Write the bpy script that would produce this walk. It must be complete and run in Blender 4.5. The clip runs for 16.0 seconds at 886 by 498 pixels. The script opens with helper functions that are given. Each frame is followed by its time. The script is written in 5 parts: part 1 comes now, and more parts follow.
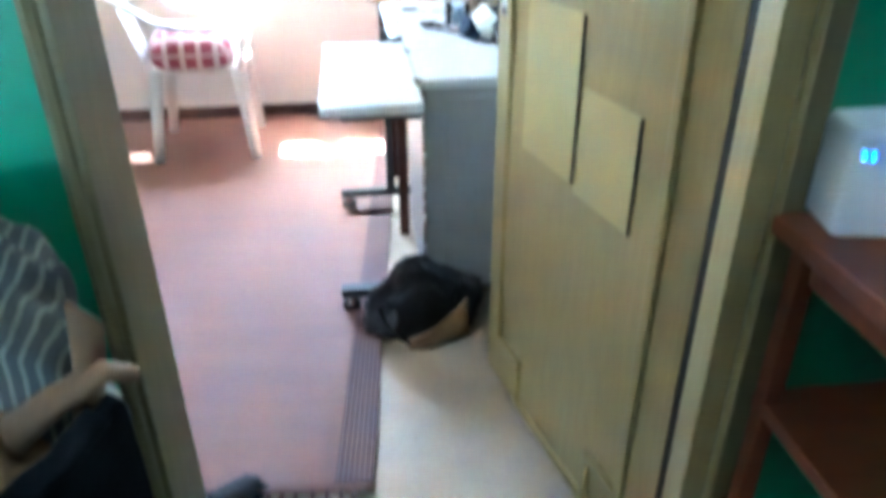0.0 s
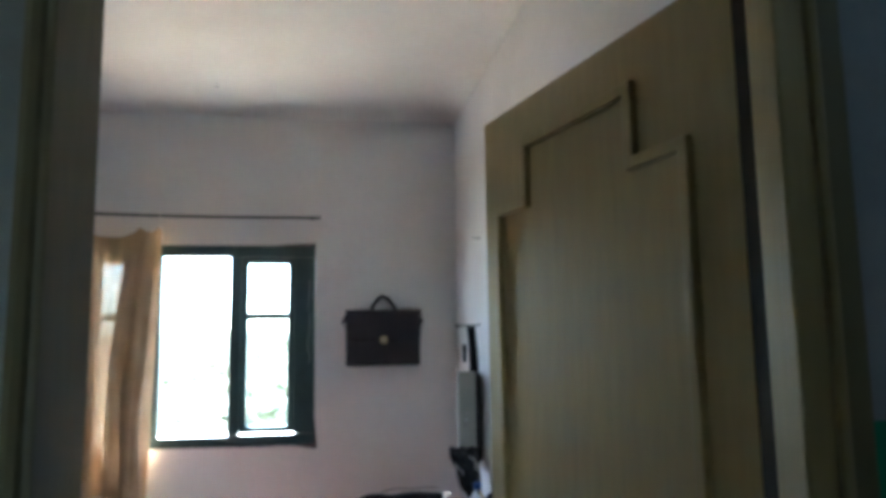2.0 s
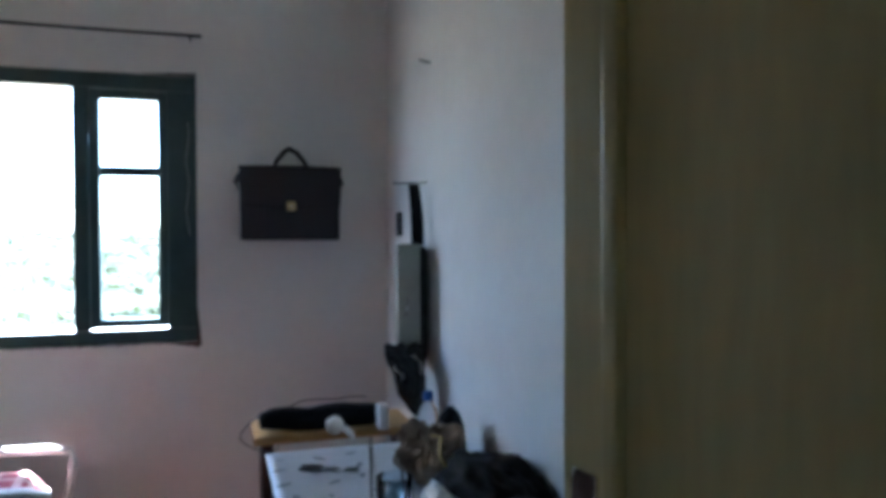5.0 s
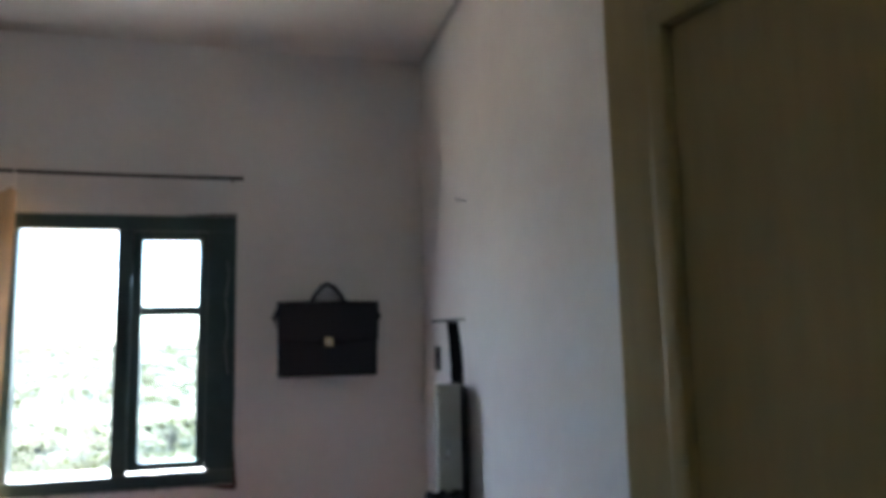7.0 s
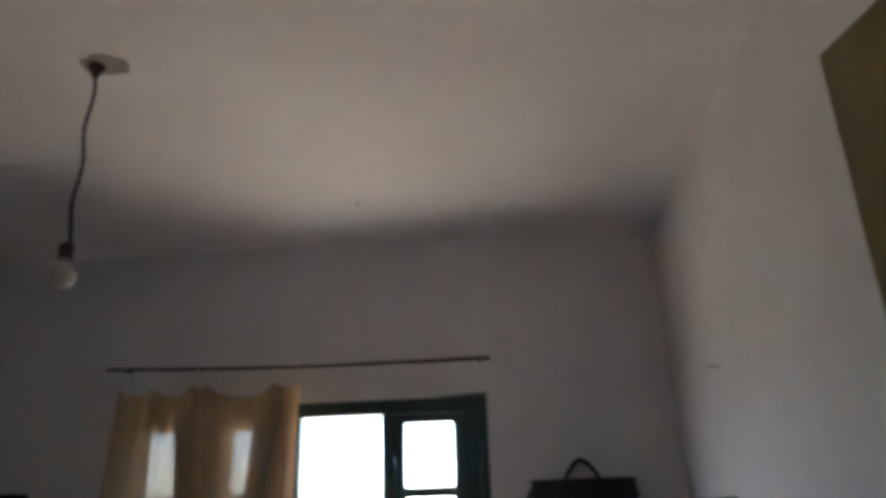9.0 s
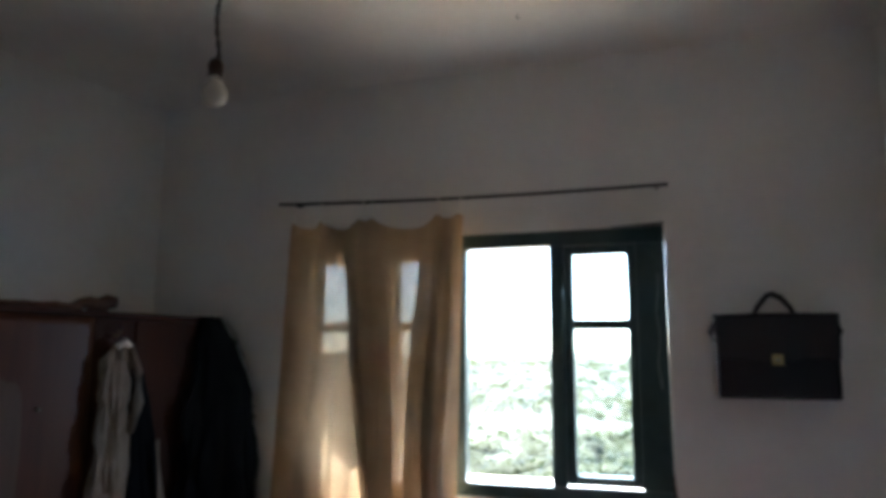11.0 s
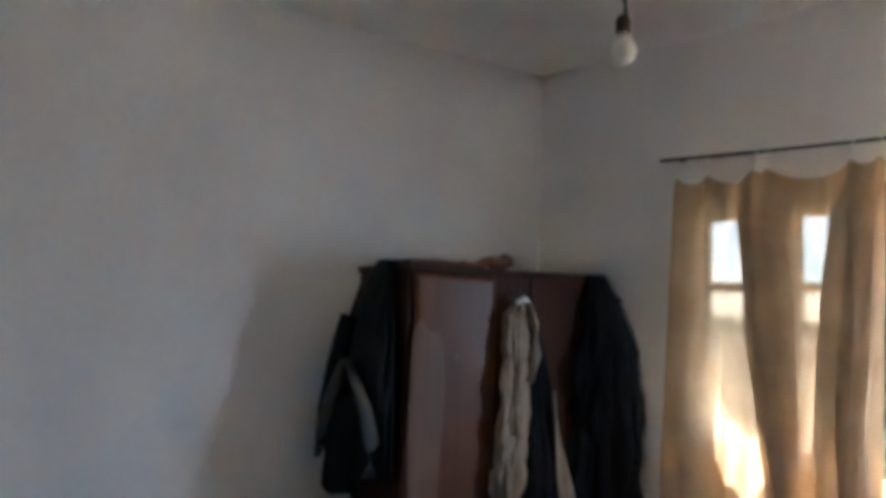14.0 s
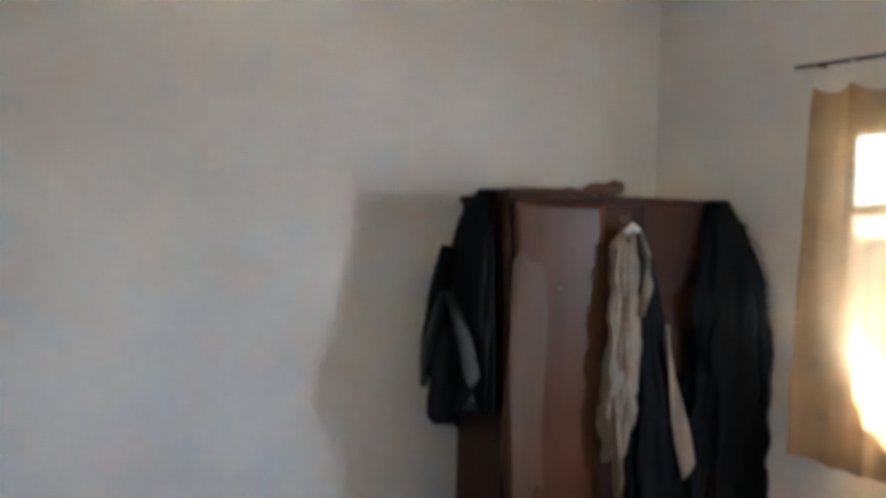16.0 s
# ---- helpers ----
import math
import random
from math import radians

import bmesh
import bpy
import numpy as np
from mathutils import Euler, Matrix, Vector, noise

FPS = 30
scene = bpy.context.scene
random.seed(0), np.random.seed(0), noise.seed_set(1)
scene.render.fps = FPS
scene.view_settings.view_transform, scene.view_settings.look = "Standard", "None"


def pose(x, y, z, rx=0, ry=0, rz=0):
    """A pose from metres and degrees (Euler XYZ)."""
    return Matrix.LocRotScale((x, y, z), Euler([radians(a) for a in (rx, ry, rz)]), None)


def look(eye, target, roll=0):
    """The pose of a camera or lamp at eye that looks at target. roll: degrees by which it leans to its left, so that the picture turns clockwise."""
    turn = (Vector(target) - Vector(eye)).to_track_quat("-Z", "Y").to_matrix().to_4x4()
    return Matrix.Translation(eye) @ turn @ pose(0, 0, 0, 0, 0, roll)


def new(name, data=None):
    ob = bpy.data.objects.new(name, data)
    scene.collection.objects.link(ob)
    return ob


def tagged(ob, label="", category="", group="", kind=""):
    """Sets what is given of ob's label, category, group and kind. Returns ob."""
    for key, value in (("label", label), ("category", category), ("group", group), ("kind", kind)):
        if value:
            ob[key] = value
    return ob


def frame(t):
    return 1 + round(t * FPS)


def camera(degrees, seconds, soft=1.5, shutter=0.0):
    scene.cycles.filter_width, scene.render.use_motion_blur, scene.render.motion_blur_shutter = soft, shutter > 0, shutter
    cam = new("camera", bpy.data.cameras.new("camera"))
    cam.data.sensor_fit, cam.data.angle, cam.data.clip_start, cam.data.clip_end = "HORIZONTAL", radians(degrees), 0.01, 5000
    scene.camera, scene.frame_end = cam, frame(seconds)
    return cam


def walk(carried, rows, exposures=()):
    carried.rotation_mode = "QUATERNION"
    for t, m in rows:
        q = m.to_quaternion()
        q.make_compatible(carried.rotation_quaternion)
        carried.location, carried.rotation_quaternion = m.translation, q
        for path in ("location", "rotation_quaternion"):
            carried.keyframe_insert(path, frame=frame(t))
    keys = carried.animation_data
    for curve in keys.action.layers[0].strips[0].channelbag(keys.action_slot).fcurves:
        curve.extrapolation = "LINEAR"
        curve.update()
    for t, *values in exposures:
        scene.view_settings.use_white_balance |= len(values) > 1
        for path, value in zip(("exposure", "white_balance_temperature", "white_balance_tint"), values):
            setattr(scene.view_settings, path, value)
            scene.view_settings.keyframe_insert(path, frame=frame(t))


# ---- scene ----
cam = camera(63.4, 16.0, soft=4.8, shutter=0.4)
PATH = [
    (0, (1.08, -0.079, 1.292), (1.298, 1.665, 0.337), -0.2),
    (0.5, (1.091, -0.082, 1.372), (1.32, 1.837, 0.857), -0.3),
    (1, (1.071, -0.097, 1.432), (1.341, 1.881, 1.311), 0.5),
    (1.5, (1.041, -0.104, 1.518), (1.333, 1.869, 1.667), -0.2),
    (2, (1.049, -0.03, 1.519), (1.374, 1.928, 1.77), -0.8),
    (2.5, (1.122, 0.167, 1.481), (1.436, 2.132, 1.686), -1.4),
    (3, (1.148, 0.33, 1.449), (1.461, 2.299, 1.606), -1.2),
    (3.5, (1.123, 0.534, 1.417), (1.512, 2.492, 1.549), -1.5),
    (4, (1.077, 0.715, 1.385), (1.644, 2.633, 1.339), -1.1),
    (6.5, (1.095, 0.961, 1.469), (1.687, 2.869, 1.566), -0.1),
    (7, (1.077, 0.936, 1.507), (1.582, 2.854, 1.767), -1.3),
    (7.5, (1.061, 0.911, 1.512), (1.406, 2.848, 1.869), -1.6),
    (8, (1.065, 0.892, 1.533), (1.25, 2.839, 1.954), -1.9),
    (8.5, (1.051, 0.874, 1.529), (1.122, 2.782, 2.127), -2.1),
    (9, (1.044, 0.871, 1.555), (0.918, 2.739, 2.258), -1.9),
    (9.5, (1.019, 0.928, 1.496), (0.731, 2.862, 1.92), -3.5),
    (12, (1.016, 1.109, 1.529), (0.102, 2.865, 1.814), 2.6),
    (12.5, (0.971, 1.073, 1.544), (-0.169, 2.678, 1.896), 2.1),
    (13, (0.941, 1.051, 1.542), (-0.345, 2.541, 1.898), 2.4),
    (13.5, (0.881, 1.046, 1.529), (-0.503, 2.457, 1.839), 2.2),
    (14, (0.856, 1.015, 1.503), (-0.545, 2.431, 1.683), 2.2),
    (14.5, (0.815, 1.039, 1.476), (-0.554, 2.497, 1.5), 2.2),
    (15, (0.791, 1.141, 1.463), (-0.573, 2.598, 1.325), 2.4),
    (15.5, (0.768, 1.172, 1.446), (-0.722, 2.493, 1.258), 1.3),
    (16, (0.857, 1.181, 1.519), (-0.782, 2.326, 1.487), 1.4),
]
EXPOSURES = [(0, 7.72, 5420, 0), (0.5, 6.47, 5320, 0), (1, 5.63, 5370, 0), (1.5, 4.98, 5420, 3), (2, 5.03, 5440, 5), (2.5, 4.88, 5390, 5), (3.5, 4.83, 5010, 2), (4, 4.63, 5060, 4), (6.5, 4.38, 5500, 8), (7, 4.28, 5750, 10), (8, 4.28, 5670, 10), (9, 3.95, 5870, 12), (9.5, 3.42, 5710, 9), (12, 4.28, 5900, 8), (12.5, 4.25, 6150, 10), (13, 4.77, 6200, 12), (13.5, 5.22, 6050, 11), (14.5, 5.37, 5740, 7), (15, 5.75, 5540, 5), (15.5, 6.07, 5840, 5), (16, 6.02, 6340, 8)]
walk(cam, [(t, look(eye, target, roll)) for t, eye, target, roll in PATH], EXPOSURES)

# ---------- exposure, world, sun ----------
scene.view_settings.exposure = 0.0
world = bpy.data.worlds.new("world")
scene.world = world
world.use_nodes = True
wn = world.node_tree
sky = wn.nodes.new("ShaderNodeTexSky")
sky.sky_type = "NISHITA"
sky.sun_disc = False
sky.sun_elevation = radians(58)
sky.sun_rotation = radians(-31)
sky.dust_density = 1.2
sky.ozone_density = 3.0
wn.links.new(sky.outputs[0], wn.nodes["Background"].inputs[0])
wn.nodes["Background"].inputs[1].default_value = 0.118

sun_data = bpy.data.lights.new("sun", "SUN")
sun_data.energy = 5.0
sun_data.angle = radians(0.6)
sun_data.color = (1.0, 0.93, 0.83)
sun = new("sun", sun_data)
sun.matrix_world = look((-3.2, 9.4, 10), (0, 4, 0))


# skylight falling through the open window towards either side wall
for name, x, aim, watts in (("skylight_left", 0.74, (-0.80, -0.52, -0.32), 0.125), ("skylight_right", 0.74, (0.80, -0.52, -0.38), 0.055)):
    lamp = bpy.data.lights.new(name, "AREA")
    lamp.shape, lamp.size, lamp.size_y = "RECTANGLE", 0.30, 0.86
    lamp.energy, lamp.color, lamp.spread = watts, (0.66, 0.82, 1.0), radians(92)
    eye = Vector((x, 3.985, 1.50))
    new(name, lamp).matrix_world = look(eye, eye + Vector(aim))


# ---------- materials ----------
def mat(name, a, b=None, scale=6.0, rough=0.6, metal=0.0, bump=0.15, fine=60.0, spec=0.5, stretch=(1, 1, 1), spread=0.25):
    """A surface whose colour drifts between a and b at two scales, with fine relief."""
    m = bpy.data.materials.new(name)
    m.use_nodes = True
    nt = m.node_tree
    p = nt.nodes["Principled BSDF"]
    p.inputs["Metallic"].default_value = metal
    p.inputs["Specular IOR Level"].default_value = spec
    b = b or tuple(c * 0.75 for c in a)
    co = nt.nodes.new("ShaderNodeTexCoord")
    mp = nt.nodes.new("ShaderNodeMapping")
    mp.inputs["Scale"].default_value = stretch
    nt.links.new(co.outputs["Object"], mp.inputs[0])
    n1 = nt.nodes.new("ShaderNodeTexNoise")
    n1.inputs["Scale"].default_value, n1.inputs["Detail"].default_value = scale, 5
    n2 = nt.nodes.new("ShaderNodeTexNoise")
    n2.inputs["Scale"].default_value, n2.inputs["Detail"].default_value = fine, 3
    for n in (n1, n2):
        nt.links.new(mp.outputs[0], n.inputs["Vector"])
    mx = nt.nodes.new("ShaderNodeMix")
    mx.inputs[0].default_value = spread
    nt.links.new(n1.outputs[0], mx.inputs[2])
    nt.links.new(n2.outputs[0], mx.inputs[3])
    rp = nt.nodes.new("ShaderNodeValToRGB")
    rp.color_ramp.elements[0].position, rp.color_ramp.elements[1].position = 0.36, 0.64
    rp.color_ramp.elements[0].color, rp.color_ramp.elements[1].color = (*b, 1), (*a, 1)
    nt.links.new(mx.outputs[0], rp.inputs[0])
    nt.links.new(rp.outputs[0], p.inputs["Base Color"])
    rr = nt.nodes.new("ShaderNodeMapRange")
    rr.inputs["To Min"].default_value, rr.inputs["To Max"].default_value = max(rough - 0.12, 0.03), min(rough + 0.12, 1)
    nt.links.new(n1.outputs[0], rr.inputs[0])
    nt.links.new(rr.outputs[0], p.inputs["Roughness"])
    if bump:
        bp = nt.nodes.new("ShaderNodeBump")
        bp.inputs["Strength"].default_value, bp.inputs["Distance"].default_value = bump, 0.004
        nt.links.new(n2.outputs[0], bp.inputs["Height"])
        nt.links.new(bp.outputs[0], p.inputs["Normal"])
    return m


def striped(m, base, colours, scale, axis="X", width=0.5):
    """Adds woven stripes of the given colours along an axis to a material made by mat()."""
    nt = m.node_tree
    p = nt.nodes["Principled BSDF"]
    old = p.inputs["Base Color"].links[0].from_socket
    co = nt.nodes.new("ShaderNodeTexCoord")
    for k, (colour, sc, ax, cut) in enumerate(colours):
        w = nt.nodes.new("ShaderNodeTexWave")
        w.bands_direction = ax
        w.inputs["Scale"].default_value = sc
        w.inputs["Distortion"].default_value = 0.3
        w.inputs["Phase Offset"].default_value = k * 1.3
        nt.links.new(co.outputs["Object"], w.inputs["Vector"])
        g = nt.nodes.new("ShaderNodeMath")
        g.operation = "GREATER_THAN"
        g.inputs[1].default_value = cut
        nt.links.new(w.outputs["Fac"], g.inputs[0])
        s = nt.nodes.new("ShaderNodeMath")
        s.operation = "MULTIPLY"
        s.inputs[1].default_value = 0.75
        nt.links.new(g.outputs[0], s.inputs[0])
        mx = nt.nodes.new("ShaderNodeMix")
        mx.data_type = "RGBA"
        nt.links.new(s.outputs[0], mx.inputs[0])
        nt.links.new(old, mx.inputs[6])
        mx.inputs[7].default_value = (*colour, 1)
        old = mx.outputs[2]
    nt.links.new(old, p.inputs["Base Color"])
    return m


PLASTER = mat("plaster", (0.745, 0.73, 0.71), (0.675, 0.655, 0.635), 2.2, 0.88, bump=0.22, fine=26, spread=0.25, spec=0.2)
CEILING = mat("ceiling_paint", (0.78, 0.755, 0.72), (0.71, 0.68, 0.645), 1.8, 0.9, bump=0.22, fine=26, spread=0.25, spec=0.15)
GREEN = mat("green_gloss_paint", (0.015, 0.245, 0.118), (0.010, 0.18, 0.085), 3.0, 0.42, bump=0.35, fine=35, spread=0.35)
GREYWALL = mat("grey_distemper", (0.33, 0.335, 0.305), (0.25, 0.255, 0.235), 3.0, 0.85, bump=0.35, fine=35)
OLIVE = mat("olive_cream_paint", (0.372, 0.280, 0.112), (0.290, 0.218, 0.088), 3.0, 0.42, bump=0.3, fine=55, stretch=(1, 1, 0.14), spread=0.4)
OLIVE_DARK = mat("dark_olive_paint", (0.185, 0.150, 0.064), (0.12, 0.098, 0.042), 3.0, 0.5, bump=0.2, fine=40, stretch=(1, 1, 0.3))
YELLOWED = mat("yellowed_varnish", (0.50, 0.39, 0.14), (0.42, 0.35, 0.165), 5.0, 0.4, bump=0.1, fine=40)
DARKGAP = mat("dark_timber_and_gap_shade", (0.035, 0.028, 0.017), (0.020, 0.016, 0.010), 8.0, 0.8, spec=0.2)
WINGREEN = mat("window_green_paint", (0.044, 0.082, 0.079), (0.028, 0.055, 0.054), 5.0, 0.42, bump=0.25, fine=40)
RUSTPAINT = mat("rusty_dark_paint", (0.09, 0.04, 0.035), (0.03, 0.028, 0.03), 20.0, 0.7, bump=0.4)
SILL = mat("white_sill_plaster", (0.78, 0.76, 0.72), (0.66, 0.63, 0.58), 6.0, 0.8, bump=0.3)
LINO = mat("cream_lino", (0.45, 0.365, 0.285), (0.34, 0.27, 0.205), 3.5, 0.45, bump=0.08, fine=70)
CEMENT = mat("cement_floor", (0.34, 0.30, 0.26), (0.26, 0.23, 0.20), 3.5, 0.7, bump=0.2)
SKIRT = mat("dark_skirting", (0.10, 0.055, 0.045), (0.07, 0.04, 0.035), 6.0, 0.6)
RUG = mat("mauve_rug_pile", (0.250, 0.112, 0.086), (0.190, 0.082, 0.062), 2.4, 0.52, bump=0.6, fine=220, spread=0.4, spec=0.6, stretch=(0.5, 5.5, 1))
RUGEDGE = mat("plum_rug_border", (0.10, 0.04, 0.042), (0.07, 0.03, 0.032), 4.0, 0.8, bump=0.5, fine=200)
RUGLINE = mat("pale_rug_stripe", (0.25, 0.17, 0.155), (0.18, 0.12, 0.11), 8.0, 0.8, bump=0.5, fine=200)
WHITEPLASTIC = mat("white_plastic", (0.66, 0.65, 0.63), (0.56, 0.55, 0.53), 4.0, 0.36, bump=0.05)
LAMINATE = mat("pale_grey_laminate", (0.55, 0.57, 0.59), (0.50, 0.52, 0.54), 5, 0.55, bump=0.03)
CABGREY = mat("grey_painted_board", (0.27, 0.28, 0.275), (0.22, 0.225, 0.22), 2.5, 0.5, bump=0.1, stretch=(1, 1, 0.3))
IRON = mat("dark_iron", (0.05, 0.05, 0.055), (0.03, 0.03, 0.033), 20, 0.45, 0.6, 0.2)
CHROME = mat("worn_chrome", (0.65, 0.65, 0.66), (0.45, 0.45, 0.45), 30, 0.25, 1.0, 0.1)
BLACKCLOTH = mat("black_nylon", (0.009, 0.009, 0.011), (0.005, 0.005, 0.006), 12, 0.85, bump=0.5, fine=160, spec=0.2)
BLACKLEATHER = mat("black_leatherette", (0.014, 0.011, 0.015), (0.008, 0.007, 0.010), 14, 0.6, bump=0.45, fine=140)
NAVY = mat("dark_navy_cloth", (0.007, 0.0078, 0.0095), (0.004, 0.0047, 0.006), 9, 0.95, bump=0.5, fine=150, spec=0.12)
TAN = mat("tan_cloth", (0.20, 0.112, 0.050), (0.12, 0.066, 0.030), 8, 0.8, bump=0.4, fine=120)
GREYCLOTH = mat("grey_cloth", (0.060, 0.058, 0.056), (0.042, 0.041, 0.040), 9, 0.85, bump=0.4, fine=130)
BEIGECLOTH = mat("beige_crepe", (0.30, 0.230, 0.175), (0.20, 0.152, 0.112), 14, 0.85, bump=0.6, fine=120)
PLAIDRED = striped(mat("red_plaid", (0.36, 0.075, 0.11), (0.25, 0.05, 0.075), 9, 0.9, bump=0.5, fine=180), None,
                   [((0.70, 0.55, 0.54), 4.2, "X", 0.78), ((0.60, 0.42, 0.42), 3.2, "Y", 0.82), ((0.60, 0.42, 0.42), 5.0, "Z", 0.86)], 1)
STRIPECLOTH = striped(mat("striped_blanket", (0.085, 0.095, 0.085), (0.055, 0.062, 0.058), 9, 0.9, bump=0.5, fine=150), None,
                      [((0.26, 0.26, 0.21), 30.0, "X", 0.80)], 1)
CHECKCLOTH = striped(mat("grey_green_check", (0.13, 0.135, 0.105), (0.09, 0.095, 0.075), 9, 0.9, bump=0.5, fine=150), None,
                     [((0.27, 0.26, 0.20), 9.0, "X", 0.7), ((0.24, 0.24, 0.19), 9.0, "Z", 0.7)], 1)
WARDWOOD = mat("dark_red_brown_veneer", (0.050, 0.0145, 0.006), (0.030, 0.009, 0.004), 5, 0.6, spec=0.2, bump=0.1, fine=60, stretch=(1, 1, 0.08))
WARDLIGHT = mat("worn_light_veneer", (0.105, 0.036, 0.016), (0.064, 0.021, 0.010), 6, 0.38, spec=0.3, bump=0.08, fine=60, stretch=(1, 1, 0.06))
REDWOOD = mat("red_stained_wood", (0.20, 0.052, 0.016), (0.11, 0.026, 0.009), 6, 0.5, spec=0.3, bump=0.12, stretch=(0.2, 1, 1))
YELLOWWOOD = mat("yellow_pine_board", (0.52, 0.30, 0.10), (0.40, 0.22, 0.075), 6, 0.5, bump=0.1, stretch=(0.2, 1, 1))
PAPERCLOTH = mat("printed_oilcloth", (0.52, 0.53, 0.545), (0.45, 0.46, 0.475), 5, 0.4, bump=0.05)
PRINT = mat("grey_print", (0.10, 0.11, 0.13), (0.07, 0.08, 0.09), 15, 0.5, bump=0)
ROUTERPLASTIC = mat("white_router_plastic", (0.74, 0.76, 0.80), (0.70, 0.72, 0.76), 4, 0.35, bump=0.03)
PANELGREY = mat("pale_olive_metal", (0.36, 0.36, 0.31), (0.30, 0.30, 0.26), 5, 0.45, bump=0.08)
BROWNFUR = mat("brown_rolled_cloth", (0.15, 0.075, 0.045), (0.08, 0.04, 0.025), 18, 0.95, bump=0.9, fine=90)
BLUECAP = mat("blue_cap", (0.02, 0.09, 0.35), (0.015, 0.07, 0.28), 5, 0.4, bump=0)
BLUECLOTH = mat("blue_bag_cloth", (0.02, 0.05, 0.22), (0.012, 0.03, 0.14), 9, 0.7, bump=0.4)
BRASS = mat("brass", (0.55, 0.43, 0.22), (0.40, 0.30, 0.15), 30, 0.3, 1.0, 0.1)
DULLBRASS = mat("tarnished_brass", (0.16, 0.13, 0.085), (0.09, 0.075, 0.05), 30, 0.38, 0.7, 0.15)
SOCKET = mat("brown_bakelite", (0.06, 0.03, 0.02), (0.04, 0.02, 0.013), 20, 0.35, bump=0.1)
FLEX = mat("twisted_flex", (0.045, 0.03, 0.022), (0.03, 0.02, 0.015), 60, 0.7, bump=0.3)


def glassy(name, colour=(1, 1, 1), rough=0.0, ior=1.45):
    m = bpy.data.materials.new(name)
    m.use_nodes = True
    p = m.node_tree.nodes["Principled BSDF"]
    p.inputs["Base Color"].default_value = (*colour, 1)
    p.inputs["Transmission Weight"].default_value = 1.0
    p.inputs["Roughness"].default_value = rough
    p.inputs["IOR"].default_value = ior
    return m


GLASS = glassy("window_glass", (0.93, 0.97, 0.95))
BOTTLEGLASS = glassy("clear_bottle", (0.88, 0.94, 1.0), 0.06, 1.14)
BULBGLASS = mat("opal_bulb_glass", (0.62, 0.61, 0.56), (0.54, 0.53, 0.49), 4, 0.12, bump=0)
BULBGLASS.node_tree.nodes["Principled BSDF"].inputs["Subsurface Weight"].default_value = 0.25
BULBGLASS.node_tree.nodes["Principled BSDF"].inputs["Subsurface Radius"].default_value = (0.02, 0.02, 0.02)
LED = bpy.data.materials.new("blue_led")
LED.use_nodes = True
LED.node_tree.nodes["Principled BSDF"].inputs["Emission Color"].default_value = (0.02, 0.18, 1.0, 1)
LED.node_tree.nodes["Principled BSDF"].inputs["Emission Strength"].default_value = 0.06


def thin_cloth(name, a, b, through_share, open_share):
    """Cloth that lets light through."""
    m = mat(name, a, b, 7, 0.95, bump=0.5, fine=170, spec=0.1)
    nt = m.node_tree
    p, out = nt.nodes["Principled BSDF"], nt.nodes["Material Output"]
    tr = nt.nodes.new("ShaderNodeBsdfTranslucent")
    col = p.inputs["Base Color"].links[0].from_socket
    nt.links.new(col, tr.inputs[0])
    mx = nt.nodes.new("ShaderNodeMixShader")
    mx.inputs[0].default_value = through_share
    nt.links.new(p.outputs[0], mx.inputs[1])
    nt.links.new(tr.outputs[0], mx.inputs[2])
    holes = nt.nodes.new("ShaderNodeBsdfTransparent")
    weave = nt.nodes.new("ShaderNodeMixShader")
    weave.inputs[0].default_value = open_share
    nt.links.new(mx.outputs[0], weave.inputs[1])
    nt.links.new(holes.outputs[0], weave.inputs[2])
    nt.links.new(weave.outputs[0], out.inputs[0])
    return m


CURTAIN = thin_cloth("ochre_curtain_cloth", (0.53, 0.380, 0.235), (0.43, 0.305, 0.180), 0.14, 0.027)


# ---------- mesh helpers ----------
def mesh_object(name, bm, material, parent=None, label="", smooth=False):
    me = bpy.data.meshes.new(name)
    bm.normal_update()
    bm.to_mesh(me)
    bm.free()
    for m in material if isinstance(material, (list, tuple)) else [material]:
        me.materials.append(m)
    if smooth:
        for p in me.polygons:
            p.use_smooth = True
    ob = new(name, me)
    if parent:
        ob.parent = parent
    if label:
        tagged(ob, label)
    return ob


def part(name, bm, material, parent, label="", smooth=False):
    return mesh_object(name, bm, material, parent, label, smooth)


def thing(name, label, category, m=None, group="", kind=""):
    ob = new(name)
    ob.empty_display_size = 0.1
    if m is not None:
        ob.matrix_world = m
    return tagged(ob, label, category, group, kind)


def structure(name, bm, material, label, smooth=False):
    return tagged(mesh_object(name, bm, material, None, "", smooth), label, kind="structure")


def add_box(bm, lo, hi, bevel=0.0, m=None, seg=2):
    """A box from corner to corner, its edges rounded, into bm."""
    lo, hi = Vector(lo), Vector(hi)
    res = bmesh.ops.create_cube(bm, size=1.0)
    vs = res["verts"]
    c, s = (lo + hi) / 2, hi - lo
    for v in vs:
        v.co = Vector((v.co.x * s.x, v.co.y * s.y, v.co.z * s.z)) + c
    if bevel:
        es = list({e for v in vs for e in v.link_edges})
        r = bmesh.ops.bevel(bm, geom=es, offset=bevel, segments=seg, affect="EDGES", profile=0.6)
        vs = list({v for f in r["faces"] for v in f.verts} | {v for v in vs if v.is_valid})
    if m is not None:
        for v in vs:
            v.co = m @ v.co
    return vs


def box(lo, hi, bevel=0.0, m=None, seg=2):
    bm = bmesh.new()
    add_box(bm, lo, hi, bevel, m, seg)
    return bm


